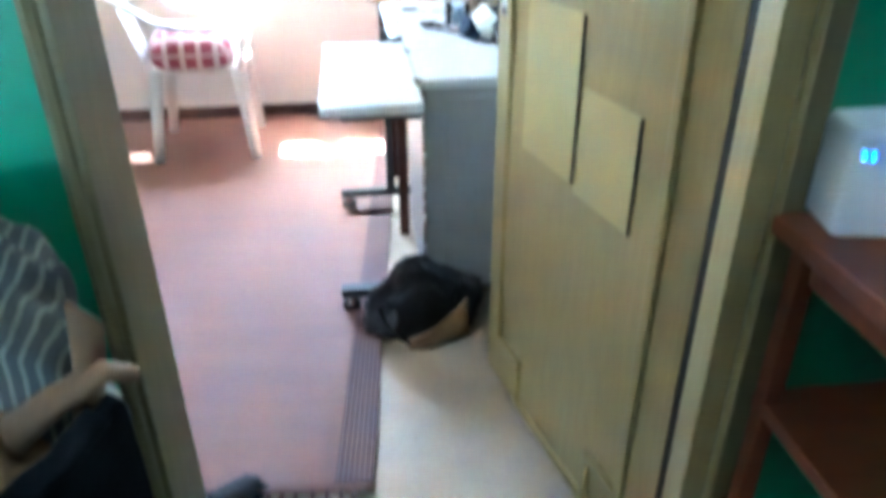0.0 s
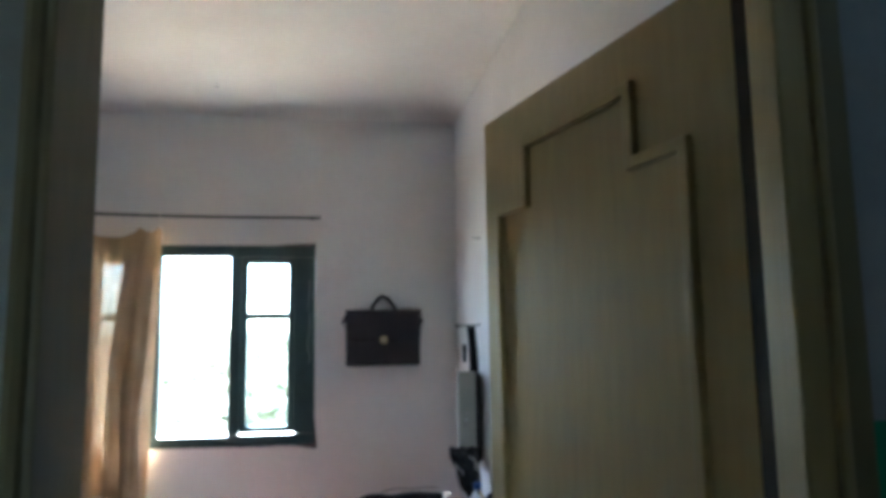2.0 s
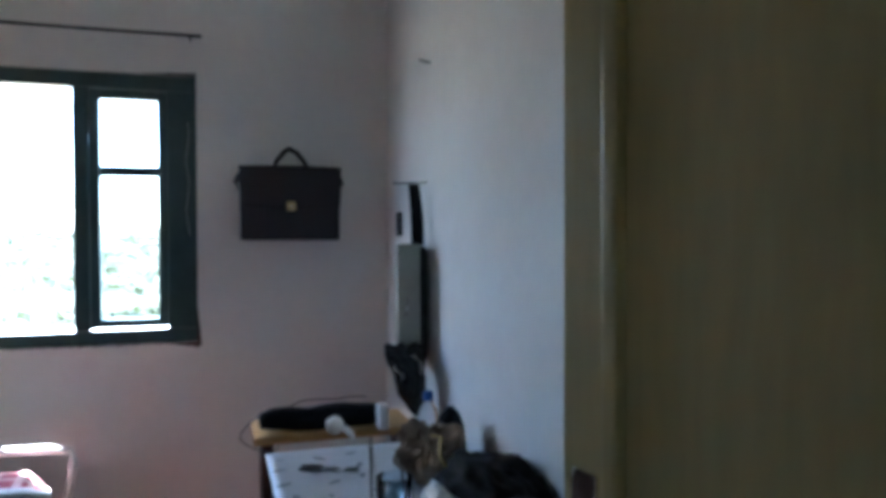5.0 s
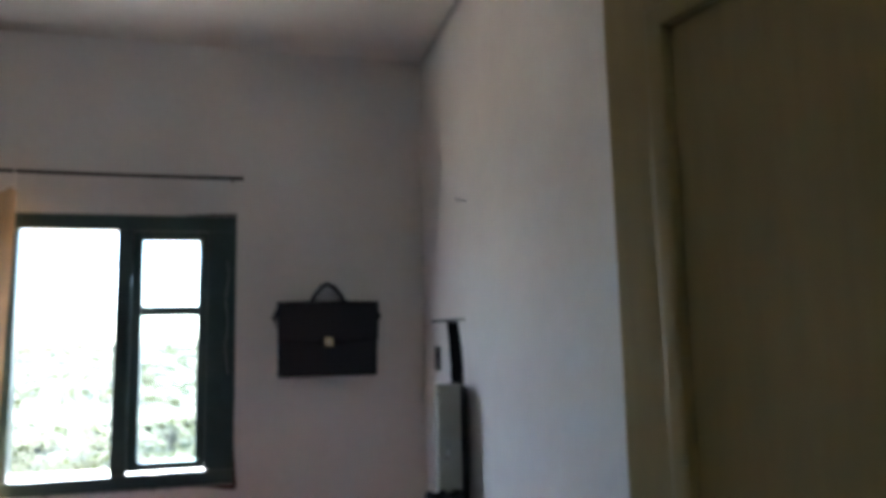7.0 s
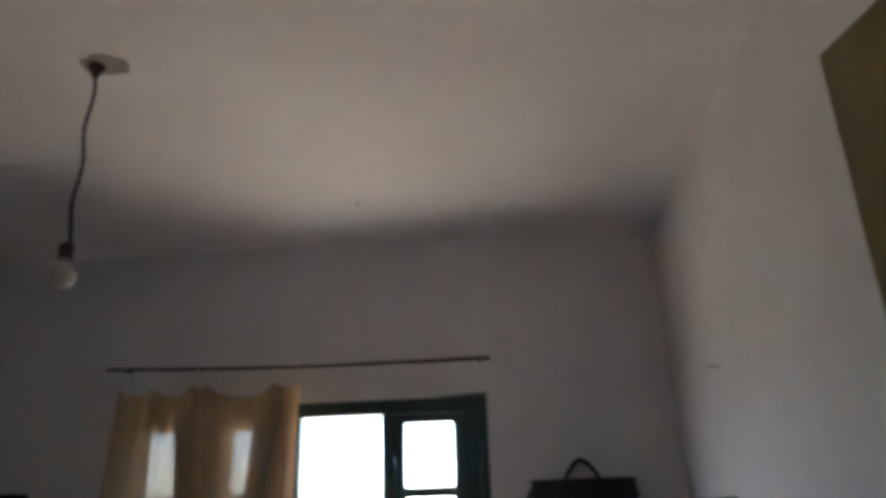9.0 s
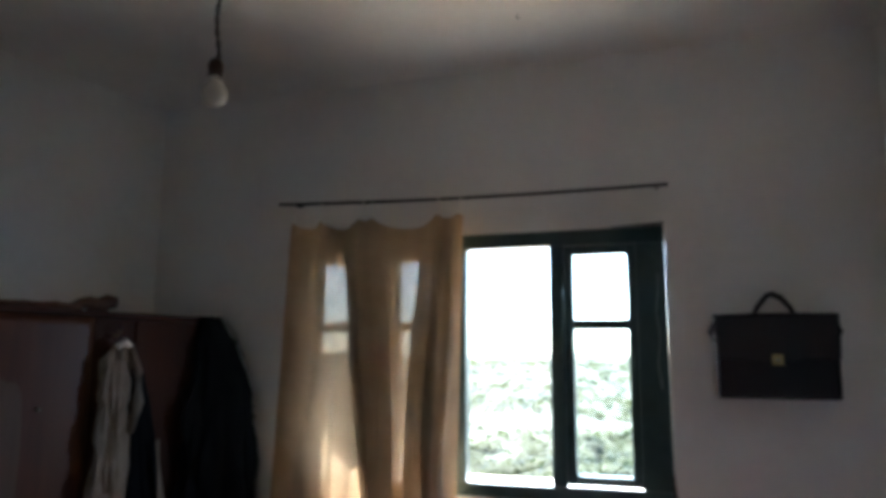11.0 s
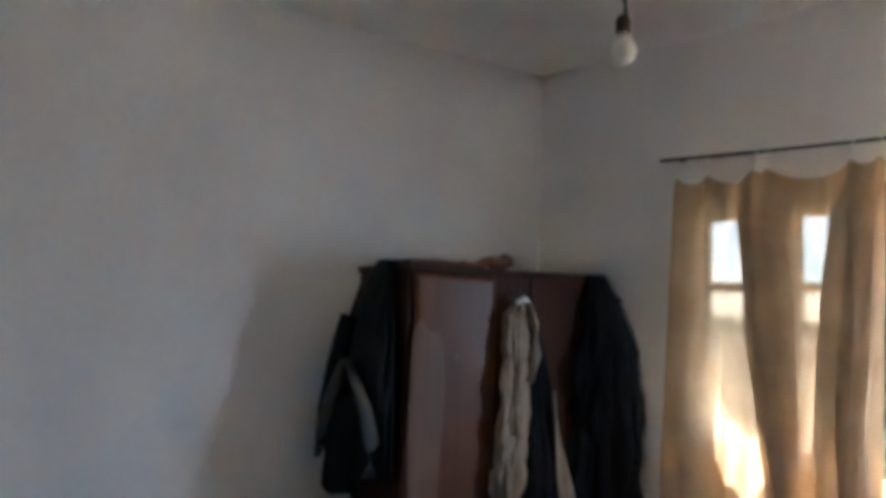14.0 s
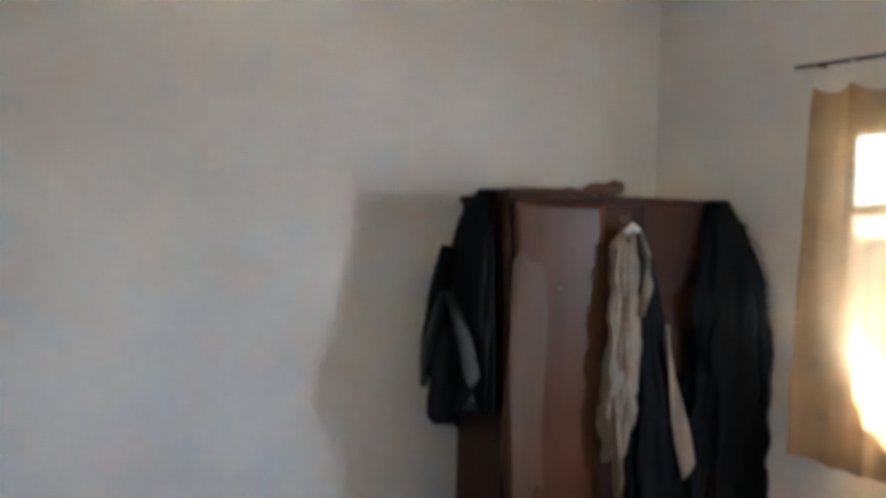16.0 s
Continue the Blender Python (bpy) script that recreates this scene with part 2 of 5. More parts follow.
def add_tube(bm, pts, radius, n=10, cap=True, flat=1.0, up=Vector((0, 0, 1))):
    """A tube along points; radius is one number or one for each point; flat squashes it."""
    pts = [Vector(p) for p in pts]
    rings = []
    for i, p in enumerate(pts):
        d = (pts[min(i + 1, len(pts) - 1)] - pts[max(i - 1, 0)]).normalized()
        a = d.cross(up)
        if a.length < 1e-3:
            a = d.cross(Vector((0, 1, 0)))
        a.normalize()
        b = d.cross(a).normalized()
        r = radius[i] if isinstance(radius, (list, tuple)) else radius
        rings.append([bm.verts.new(p + a * math.cos(2 * math.pi * k / n) * r + b * math.sin(2 * math.pi * k / n) * r * flat) for k in range(n)])
    for r0, r1 in zip(rings, rings[1:]):
        for k in range(n):
            bm.faces.new((r0[k], r0[(k + 1) % n], r1[(k + 1) % n], r1[k]))
    if cap:
        bm.faces.new(rings[0][::-1])
        bm.faces.new(rings[-1])
    return rings


def tube(pts, radius, n=10, cap=True, flat=1.0, up=Vector((0, 0, 1))):
    bm = bmesh.new()
    add_tube(bm, pts, radius, n, cap, flat, up)
    return bm


def lathe(profile, n=20, axis_at=(0, 0)):
    """A turned body from (radius, height) pairs."""
    bm = bmesh.new()
    rings = []
    for r, z in profile:
        rings.append([bm.verts.new((axis_at[0] + max(r, 1e-4) * math.cos(2 * math.pi * k / n), axis_at[1] + max(r, 1e-4) * math.sin(2 * math.pi * k / n), z)) for k in range(n)])
    for r0, r1 in zip(rings, rings[1:]):
        for k in range(n):
            bm.faces.new((r0[k], r0[(k + 1) % n], r1[(k + 1) % n], r1[k]))
    bm.faces.new(rings[0][::-1])
    bm.faces.new(rings[-1])
    return bm


def sheet(fn, nu, nv):
    """A sheet of cloth over the unit square."""
    bm = bmesh.new()
    g = [[bm.verts.new(fn(i / nu, j / nv)) for j in range(nv + 1)] for i in range(nu + 1)]
    for i in range(nu):
        for j in range(nv):
            bm.faces.new((g[i][j], g[i + 1][j], g[i + 1][j + 1], g[i][j + 1]))
    return bm


def thicken(ob, t):
    s = ob.modifiers.new("thickness", "SOLIDIFY")
    s.thickness, s.offset = t, 0
    return ob


def garment(sections, folds=7, depth=0.18, n=56, seed=0.0, sub=5, wrinkle=0.0):
    """A hanging cloth body: sections are (x, y, z, half width, half depth), joined and folded, the folds deeper downwards."""
    bm = bmesh.new()
    rings = []
    full = []
    for s0, s1 in zip(sections, sections[1:]):
        for k in range(sub):
            f = k / sub
            full.append([a + (b - a) * f for a, b in zip(s0, s1)])
    full.append(list(sections[-1]))
    for i, (x, y, z, rx, ry) in enumerate(full):
        f = i / (len(full) - 1)
        ring = []
        for k in range(n):
            a = 2 * math.pi * k / n
            w = 1 + depth * (0.25 + 0.75 * f) * (0.7 * math.sin(folds * a + seed + 1.5 * math.sin(f * 3 + seed)) + 0.45 * math.sin((2 * folds - 3) * a - 2 * seed + 5 * f)) + 0.16 * noise.noise((math.cos(a) * 2 + seed, math.sin(a) * 2, f * 5)) + wrinkle * (noise.noise((math.cos(a) * 3.5 - seed, math.sin(a) * 3.5, f * 13)) - 0.6 * abs(noise.noise((math.cos(a) * 6, math.sin(a) * 6 + seed, f * 9))))
            ring.append(bm.verts.new((x + rx * w * math.cos(a), y + ry * w * math.sin(a), z + 0.012 * math.sin(3 * a + seed) * f)))
        rings.append(ring)
    for r0, r1 in zip(rings, rings[1:]):
        for k in range(n):
            bm.faces.new((r0[k], r1[k], r1[(k + 1) % n], r0[(k + 1) % n]))
    bm.faces.new(rings[0])
    bm.faces.new(rings[-1][::-1])
    return bm


def heap(cx, cy, cz, rx, ry, rz, seed=0.0, rough=0.35, freq=2.2, n=30):
    """A crumpled heap of cloth, flat below."""
    bm = bmesh.new()
    bmesh.ops.create_uvsphere(bm, u_segments=n, v_segments=n // 2, radius=1)
    for v in bm.verts:
        p = v.co.copy()
        d = 1 + rough * noise.noise(p * freq + Vector((seed, seed * 2, 0))) + rough * 0.5 * abs(noise.noise(p * freq * 2.6 + Vector((0, seed, seed))))
        v.co = Vector((cx + p.x * rx * d, cy + p.y * ry * d, cz + max(p.z, -0.35) * rz * d))
    zmin = min(v.co.z for v in bm.verts)
    for v in bm.verts:
        v.co.z += cz - zmin
    return bm


def rumple(cx, cy, cz, rx, ry, rz, seed=0.0, rough=0.3, freq=2.0, n=64):
    """A heap of cloth with sharp creases and hollows, flat below."""
    bm = bmesh.new()
    bmesh.ops.create_uvsphere(bm, u_segments=n, v_segments=n // 2, radius=1)
    o = Vector((seed, seed * 1.7, seed * 0.6))
    for v in bm.verts:
        p = v.co.copy()
        w = p + 0.35 * Vector((noise.noise(p * 1.3 + o), noise.noise(p * 1.3 - o), noise.noise(p * 1.7 + o * 2)))
        crease = 1 - 2 * abs(noise.noise(w * freq + o))
        fine = 1 - 2 * abs(noise.noise(w * freq * 2.3 - o))
        d = 1 + rough * (0.75 * noise.noise(p * 1.1 - o) + 0.38 * (crease - 0.5) + 0.17 * (fine - 0.5))
        v.co = Vector((cx + p.x * rx * d, cy + p.y * ry * d, cz + max(p.z, -0.3) * rz * d))
    zmin = min(v.co.z for v in bm.verts)
    for v in bm.verts:
        v.co.z += cz - zmin
    return bm


# ---------- the rooms ----------
Z = 2.83                     # ceiling height
WX0, WX1, WZ0, WZ1 = -0.605, 1.0, 0.97, 2.05     # window opening
DX0, DX1, DZ = 0.776, 1.535, 2.04                # doorway


def wall_of_boxes(*pairs):
    bm = bmesh.new()
    for lo, hi in pairs:
        add_box(bm, lo, hi)
    return bm


structure("wall_far", wall_of_boxes(((-2.8, 4.0, -0.1), (WX0, 4.22, Z)), ((WX1, 4.0, -0.1), (2.0, 4.22, Z)),
                                    ((WX0, 4.0, -0.1), (WX1, 4.22, WZ0)), ((WX0, 4.0, WZ1), (WX1, 4.22, Z))), PLASTER,
          "rough off-white plastered wall with the window opening")
# Unseen overhang, added so that sun reaches only the curtain's lower part.
structure("sun_cutoff_ledge", box((WX0 - 0.25, 4.22, WZ1), (WX1 + 0.25, 4.43, WZ1 + 0.08), 0.006), CEMENT, "unseen plain cement ledge over the window, added to cut off high sun")
structure("wall_right", box((1.79, 0.80, -0.1), (1.97, 4.0, Z)), PLASTER, "rough off-white plastered wall beside the sewing table")


def slanted_wall():
    bm = bmesh.new()
    foot = [(-1.40, 4.0), (-2.257, 0.80), (-2.45, 0.80), (-1.60, 4.0)]
    low = [bm.verts.new((x, y, -0.1)) for x, y in foot]
    top = [bm.verts.new((x, y, Z)) for x, y in foot]
    for k in range(4):
        bm.faces.new((low[k], low[(k + 1) % 4], top[(k + 1) % 4], top[k]))
    bm.faces.new(low[::-1])
    bm.faces.new(top)
    bmesh.ops.recalc_face_normals(bm, faces=bm.faces)
    return bm


structure("wall_left", slanted_wall(), PLASTER, "rough off-white plastered wall behind the wardrobe")
structure("wall_door", wall_of_boxes(((-2.8, 0.69, -0.1), (DX0, 0.80, Z)), ((DX1 + 0.06, 0.69, -0.1), (2.6, 0.80, Z)), ((DX0, 0.69, DZ), (DX1 + 0.06, 0.80, Z))),
          PLASTER, "thin partition wall with the doorway")
structure("wall_green", wall_of_boxes(((-1.2, 0.68, 0), (DX0 - 0.004, 0.69, 1.425)), ((DX1 + 0.07, 0.68, 0), (2.4, 0.69, 1.425))), GREEN,
          "glossy green painted lower wall of the entrance room")
structure("wall_grey", wall_of_boxes(((-1.2, 0.683, 1.425), (DX0 - 0.004, 0.69, Z)), ((DX1 + 0.07, 0.683, 1.425), (2.4, 0.69, Z)), ((DX0 - 0.004, 0.683, DZ + 0.05), (DX1 + 0.05, 0.69, Z))),
          GREYWALL, "grey distempered upper wall of the entrance room")
structure("wall_entrance_side", wall_of_boxes(((2.4, -2.6, -0.1), (2.6, 0.69, Z))), GREYWALL, "plain grey wall of the entrance room")
structure("wall_entrance_end", box((-1.4, -2.6, -0.1), (-1.2, 0.69, Z)), GREYWALL, "plain grey wall of the entrance room")
structure("wall_entrance_back", wall_of_boxes(((-1.4, -2.8, -0.1), (-1.05, -2.6, Z)), ((-0.35, -2.8, -0.1), (0.4, -2.6, Z)), ((-1.05, -2.8, -0.1), (-0.35, -2.6, 1.35)), ((-1.05, -2.8, 2.0), (-0.35, -2.6, Z))),
          GREYWALL, "plain grey wall with a small daylit opening")
structure("wall_entrance_return", wall_of_boxes(((0.2, -1.12, -0.1), (2.4, -1.0, Z)), ((0.2, -2.6, -0.1), (0.4, -1.12, Z))), GREYWALL, "plain grey return wall of the entrance room")
structure("floor", box((-2.8, 0.70, -0.12), (2.0, 4.0, 0.0)), LINO, "worn cream lino floor")
structure("floor_entrance", box((-1.4, -2.8, -0.12), (2.6, 0.70, 0.0)), CEMENT, "bare cement floor of the entrance room")


def ceiling_mesh():
    """A hand-plastered ceiling: slightly uneven, rounded into the far and side walls."""
    def fn(u, v):
        x, y = -2.3 + u * 4.11, 0.79 + v * 3.22
        left = -1.40 - (4.0 - y) * 0.2678
        d = min(4.0 - y, 1.79 - x, max(x - left, 0.0))
        z = Z - 0.05 * math.exp(-max(d, 0) / 0.045) + 0.008 * noise.noise((x * 1.3, y * 1.3, 0)) - 0.006
        return Vector((x, y, z))
    bm = sheet(fn, 110, 90)
    add_box(bm, (-2.8, -2.8, Z + 0.01), (2.6, 4.22, Z + 0.2))
    return bm


structure("ceiling", ceiling_mesh(), CEILING, "uneven whitewashed ceiling with rounded edges", smooth=True)
structure("baseboard", wall_of_boxes(((-1.40, 3.985, 0), (1.79, 4.0, 0.07)), ((1.776, 0.80, 0), (1.79, 3.985, 0.07))), SKIRT, "dark red-brown painted skirting strip")


# ---------- door frame and door ----------
def door_frame():
    f = thing("door_1", "olive-cream painted wooden door frame, left post and right casing darker", "door frame", kind="structure")
    # Left post, its bead and the right casing take a darker olive.
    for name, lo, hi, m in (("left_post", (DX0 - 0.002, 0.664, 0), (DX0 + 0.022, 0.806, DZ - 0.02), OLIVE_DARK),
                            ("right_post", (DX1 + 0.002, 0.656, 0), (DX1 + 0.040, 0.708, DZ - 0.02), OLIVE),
                            ("head", (DX0 - 0.002, 0.672, DZ - 0.02), (DX1 + 0.03, 0.806, DZ + 0.01), OLIVE)):
        part(name, box(lo, hi, 0.004), m, f)
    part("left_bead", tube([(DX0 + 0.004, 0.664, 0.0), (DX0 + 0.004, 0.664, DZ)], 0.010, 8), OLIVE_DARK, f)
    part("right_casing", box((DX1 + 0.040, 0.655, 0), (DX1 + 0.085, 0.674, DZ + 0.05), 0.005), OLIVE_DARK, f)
    part("casing_bead", tube([(DX1 + 0.046, 0.654, 0.0), (DX1 + 0.046, 0.654, DZ + 0.04)], 0.007, 8), OLIVE, f)
    part("head_casing", box((DX0 + 0.012, 0.655, DZ), (DX1 + 0.032, 0.672, DZ + 0.05), 0.005), OLIVE, f)
    # Shade in the gap beside the leaf, put in as a near-black strip.
    part("rebate", box((DX1 + 0.044, 0.710, 0), (DX1 + 0.059, 0.801, DZ - 0.02)), DARKGAP, f, "shaded rebate gap, coloured dark")
    return f


door_frame()
DOOR = pose(1.583, 0.805, 0, 0, 0, 102.6)


def door_leaf():
    w, h = 0.775, 2.015
    d = thing("door", "olive-cream painted wooden door with stepped mouldings, standing open into the room", "door", DOOR)
    part("leaf", box((0, -0.04, 0.012), (w, 0, h), 0.004), OLIVE, d)
    a, b, s = 0.100, 0.697, 0.124
    zt, zb = 1.918, 0.03
    outline = [(a, zb + s), (a, zt - s), (a + s, zt - s), (a + s, zt), (b - s, zt), (b - s, zt - s), (b, zt - s), (b, zb + s), (b - s, zb + s), (b - s, zb), (a + s, zb), (a + s, zb + s)]
    for (x0, z0), (x1, z1) in zip(outline, outline[1:] + outline[:1]):
        e = 0.011
        lo = (min(x0, x1) - e, -0.002, min(z0, z1) - e)
        hi = (max(x0, x1) + e, 0.012, max(z0, z1) + e)
        part("moulding", box(lo, hi, 0.005), OLIVE, d)
    for x0, x1, z0, z1 in PATCHES:
        part("worn_patch", box((x0, -0.001, z0), (x1, 0.0022, z1), 0.001), YELLOWED, d, "yellowed varnish patch")
        part("groove_strip", box((x0 - 0.006, -0.001, z0), (x0, 0.0045, z1), 0.001), DARKGAP, d, "dark strip beside the patch")
    plate = part("lock_plate", box((w - 0.052, -0.001, 0.99), (w - 0.018, 0.004, 1.165), 0.0015), CHROME, d, "tarnished metal lock plate")
    part("keyhole", box((w - 0.038, 0.003, 0.99), (w - 0.032, 0.0055, 1.015)), IRON, plate)
    part("lever_handle", tube([(w - 0.035, 0.0, 1.125), (w - 0.035, 0.035, 1.125), (w - 0.045, 0.043, 1.125), (w - 0.115, 0.043, 1.12)], [0.008, 0.007, 0.007, 0.005], 10), DULLBRASS, d, "tarnished lever handle", True)
    for z in (0.25, 1.75):
        part("hinge", tube([(0.0, -0.004, z - 0.035), (0.0, -0.004, z + 0.035)], 0.006, 10), OLIVE_DARK, d)
    return d


PATCHES = [(0.398, 0.620, 0.725, 1.050), (0.192, 0.386, 0.710, 0.922)]
door_leaf()


# ---------- window ----------
def window():
    f = thing("window_1", "dark green painted timber casement window, one light standing open", "window", kind="structure")
    y0, y1 = 4.012, 4.075
    def bar(name, x0, x1, z0, z1, d=0.0, m=WINGREEN):
        return part(name, box((x0, y0 + d, z0), (x1, y1 + d, z1), 0.005), m, f)
    bar("head_rail", WX0, WX1, 1.985, WZ1 - 0.001)
    part("bottom_rail", box((WX0, y0, WZ0 + 0.001), (WX1, 4.046, 1.026), 0.004), WINGREEN, f)
    bar("right_stile", 0.887, WX1 - 0.001, 1.027, 1.985)
    bar("left_stile", WX0 + 0.001, -0.546, 1.027, 1.985)
    bar("mullion", 0.540, 0.599, 1.027, 1.985)
    bar("mullion", -0.225, -0.166, 1.027, 1.985)
    bar("mullion", 0.12, 0.185, 1.027, 1.985)
    def sash(x0, x1, parent_d=0.012):
        s = 0.036
        sf = part("sash", bmesh_frame(x0, x1, 1.034, 1.983, s, y0 + parent_d, y1 - 0.008 + parent_d), WINGREEN, f)
        part("glazing_bar", box((x0 + s, y0 + 0.020, 1.640), (x1 - s, y1 - 0.012, 1.682), 0.003), WINGREEN, sf)
        for za, zb_ in ((1.07, 1.640), (1.682, 1.947)):
            p = part("pane", box((x0 + s, y0 + 0.036, za), (x1 - s, y0 + 0.039, zb_)), GLASS, sf)
            p.visible_shadow = False
        return sf
    sash(0.600, 0.886)
    sash(-0.165, 0.119)
    sash(-0.545, -0.226)
    part("sash_cord", tube([(0.965 + 0.006 * math.sin(k * 1.1), 4.004, 1.86 - 0.035 * k) for k in range(14)], 0.0010, 6), LAMINATE, f, "thin white cord")
    part("paint_smear", paint_smear(), RUSTPAINT, f, "dark paint smeared on the plaster")
    part("sill", box((WX0, 4.048, WZ0 - 0.01), (WX1, 4.22, 1.023), 0.004), SILL, f, "bright whitewashed outer sill")
    return f


def paint_smear():
    """Brushed-over paint on the plaster round the corner of the opening, with an uneven outer edge."""
    bm = bmesh.new()
    def ribbon(a, b, out, w0, w1, n, seed):
        a, b, out = Vector(a), Vector(b), Vector(out)
        inner, outer = [], []
        for k in range(n + 1):
            f = k / n
            p = a + (b - a) * f
            w = w0 + (w1 - w0) * f + 0.008 * noise.noise((k * 0.8, seed, 0)) + 0.004 * noise.noise((k * 2.9, seed, 4))
            inner.append(bm.verts.new(p))
            outer.append(bm.verts.new(p + out * max(w, 0.001)))
        for k in range(n):
            bm.faces.new((inner[k], inner[k + 1], outer[k + 1], outer[k]))
    ribbon((0.88, 3.9965, WZ0 + 0.002), (WX1 + 0.004, 3.9965, WZ0 + 0.002), (0, 0, -1), 0.004, 0.026, 24, 1)
    ribbon((0.30, 3.9965, WZ0 + 0.002), (0.88, 3.9965, WZ0 + 0.002), (0, 0, -1), 0.002, 0.004, 40, 2)
    ribbon((WX1 - 0.003, 3.996, 0.955), (WX1 - 0.003, 3.996, 1.10), (1, 0, 0), 0.018, 0.004, 24, 3)
    ribbon((0.80, 3.9965, WZ1 - 0.003), (WX1, 3.9965, WZ1 - 0.003), (0, 0, 1), 0.004, 0.013, 24, 5)
    return bm


def bmesh_frame(x0, x1, z0, z1, s, y0, y1):
    bm = bmesh.new()
    add_box(bm, (x0, y0, z0), (x0 + s, y1, z1), 0.003)
    add_box(bm, (x1 - s, y0, z0), (x1, y1, z1), 0.003)
    add_box(bm, (x0 + s, y0, z1 - s), (x1 - s, y1, z1), 0.003)
    add_box(bm, (x0 + s, y0, z0), (x1 - s, y1, z0 + s), 0.003)
    return bm


window()


# ---------- outside ----------
GRASS = mat("dry_grass", (0.034, 0.042, 0.020), (0.026, 0.034, 0.015), 0.03, 0.95, bump=0, fine=0.4, spread=0.4)
LEAF = mat("olive_leaves", (0.048, 0.058, 0.021), (0.034, 0.044, 0.016), 0.4, 0.8, bump=0, fine=3)
LEAFDARK = mat("dark_scrub_leaves", (0.024, 0.041, 0.027), (0.017, 0.030, 0.019), 0.4, 0.8, bump=0, fine=3)


def sunlit_leaves(m):
    """Lets light pass through thin leaves."""
    nt = m.node_tree
    p, out = nt.nodes["Principled BSDF"], nt.nodes["Material Output"]
    tr = nt.nodes.new("ShaderNodeBsdfTranslucent")
    nt.links.new(p.inputs["Base Color"].links[0].from_socket, tr.inputs[0])
    mx = nt.nodes.new("ShaderNodeMixShader")
    mx.inputs[0].default_value = 0.45
    nt.links.new(p.outputs[0], mx.inputs[1])
    nt.links.new(tr.outputs[0], mx.inputs[2])
    nt.links.new(mx.outputs[0], out.inputs[0])


sunlit_leaves(LEAF)
sunlit_leaves(LEAFDARK)
BARK = mat("grey_bark", (0.13, 0.10, 0.075), (0.09, 0.07, 0.05), 8, 0.95, bump=0.5)


def land(x, y):
    """Height of the land: it falls away under the house and rises again to low hills."""
    r = math.hypot(x, y - 4)
    z = -0.6 - 11.5 * min(r / 60.0, 1.0) ** 0.8
    z += 4.0 * noise.noise((x * 0.011, y * 0.011, 3.0)) * min(r / 80, 1) + 1.2 * noise.noise((x * 0.05, y * 0.05, 9.0)) * min(r / 50, 1)
    if r > 420:
        f = min((r - 420) / 900, 1.0)
        z += f * (24 + 26 * noise.noise((x * 0.0016, y * 0.0016, 1.0)))
    return min(z, -0.35) if r < 30 else z


def ground_mesh():
    bm = bmesh.new()
    radii = [0.5, 3, 6, 10, 15, 20, 27, 35, 45, 56, 70, 86, 105, 128, 155, 190, 230, 280, 340, 420, 520, 650, 820, 1050, 1400, 2000, 3000, 4500]
    n = 96
    rings = []
    for r in radii:
        rings.append([bm.verts.new((r * math.cos(2 * math.pi * k / n), 4 + r * math.sin(2 * math.pi * k / n), land(r * math.cos(2 * math.pi * k / n), 4 + r * math.sin(2 * math.pi * k / n)) - 0.25)) for k in range(n)])
    bm.faces.new(rings[0])
    for r0, r1 in zip(rings, rings[1:]):
        for k in range(n):
            bm.faces.new((r0[k], r1[k], r1[(k + 1) % n], r0[(k + 1) % n]))
    bmesh.ops.recalc_face_normals(bm, faces=bm.faces)
    return bm


structure("ground", ground_mesh(), GRASS, "dry grassy hillside falling away to a wooded valley", smooth=True)


def bounce_slope_mesh():
    """Unseen pale ground round the house, following the land, added to bounce sunlight."""
    bm = bmesh.new()
    radii, n, rings = [0.4, 4, 8, 13, 19, 26, 34, 44], 64, []
    for r in radii:
        ring = []
        for k in range(n):
            a = 2 * math.pi * k / n
            q = r * (1 + (0.12 * noise.noise((math.cos(a) * 2, math.sin(a) * 2, 5.0)) if r > 30 else 0))
            x, y = q * math.cos(a), 4 + q * math.sin(a)
            ring.append(bm.verts.new((x, y, land(x, y) - 0.17)))
        rings.append(ring)
    bm.faces.new(rings[0])
    for r0, r1 in zip(rings, rings[1:]):
        for k in range(n):
            bm.faces.new((r0[k], r1[k], r1[(k + 1) % n], r0[(k + 1) % n]))
    bmesh.ops.recalc_face_normals(bm, faces=bm.faces)
    return bm


# Never in view: its pale warm colour throws sunlight up to the ceiling.
BOUNCEEARTH = mat("pale_bounce_earth", (0.55, 0.42, 0.275), (0.46, 0.345, 0.225), 0.6, 0.95, bump=0.3, fine=8, spread=0.4)
structure("ground_bounce_slope", bounce_slope_mesh(), BOUNCEEARTH, "unseen pale earth slope below the window, added to bounce sunlight indoors", smooth=True)


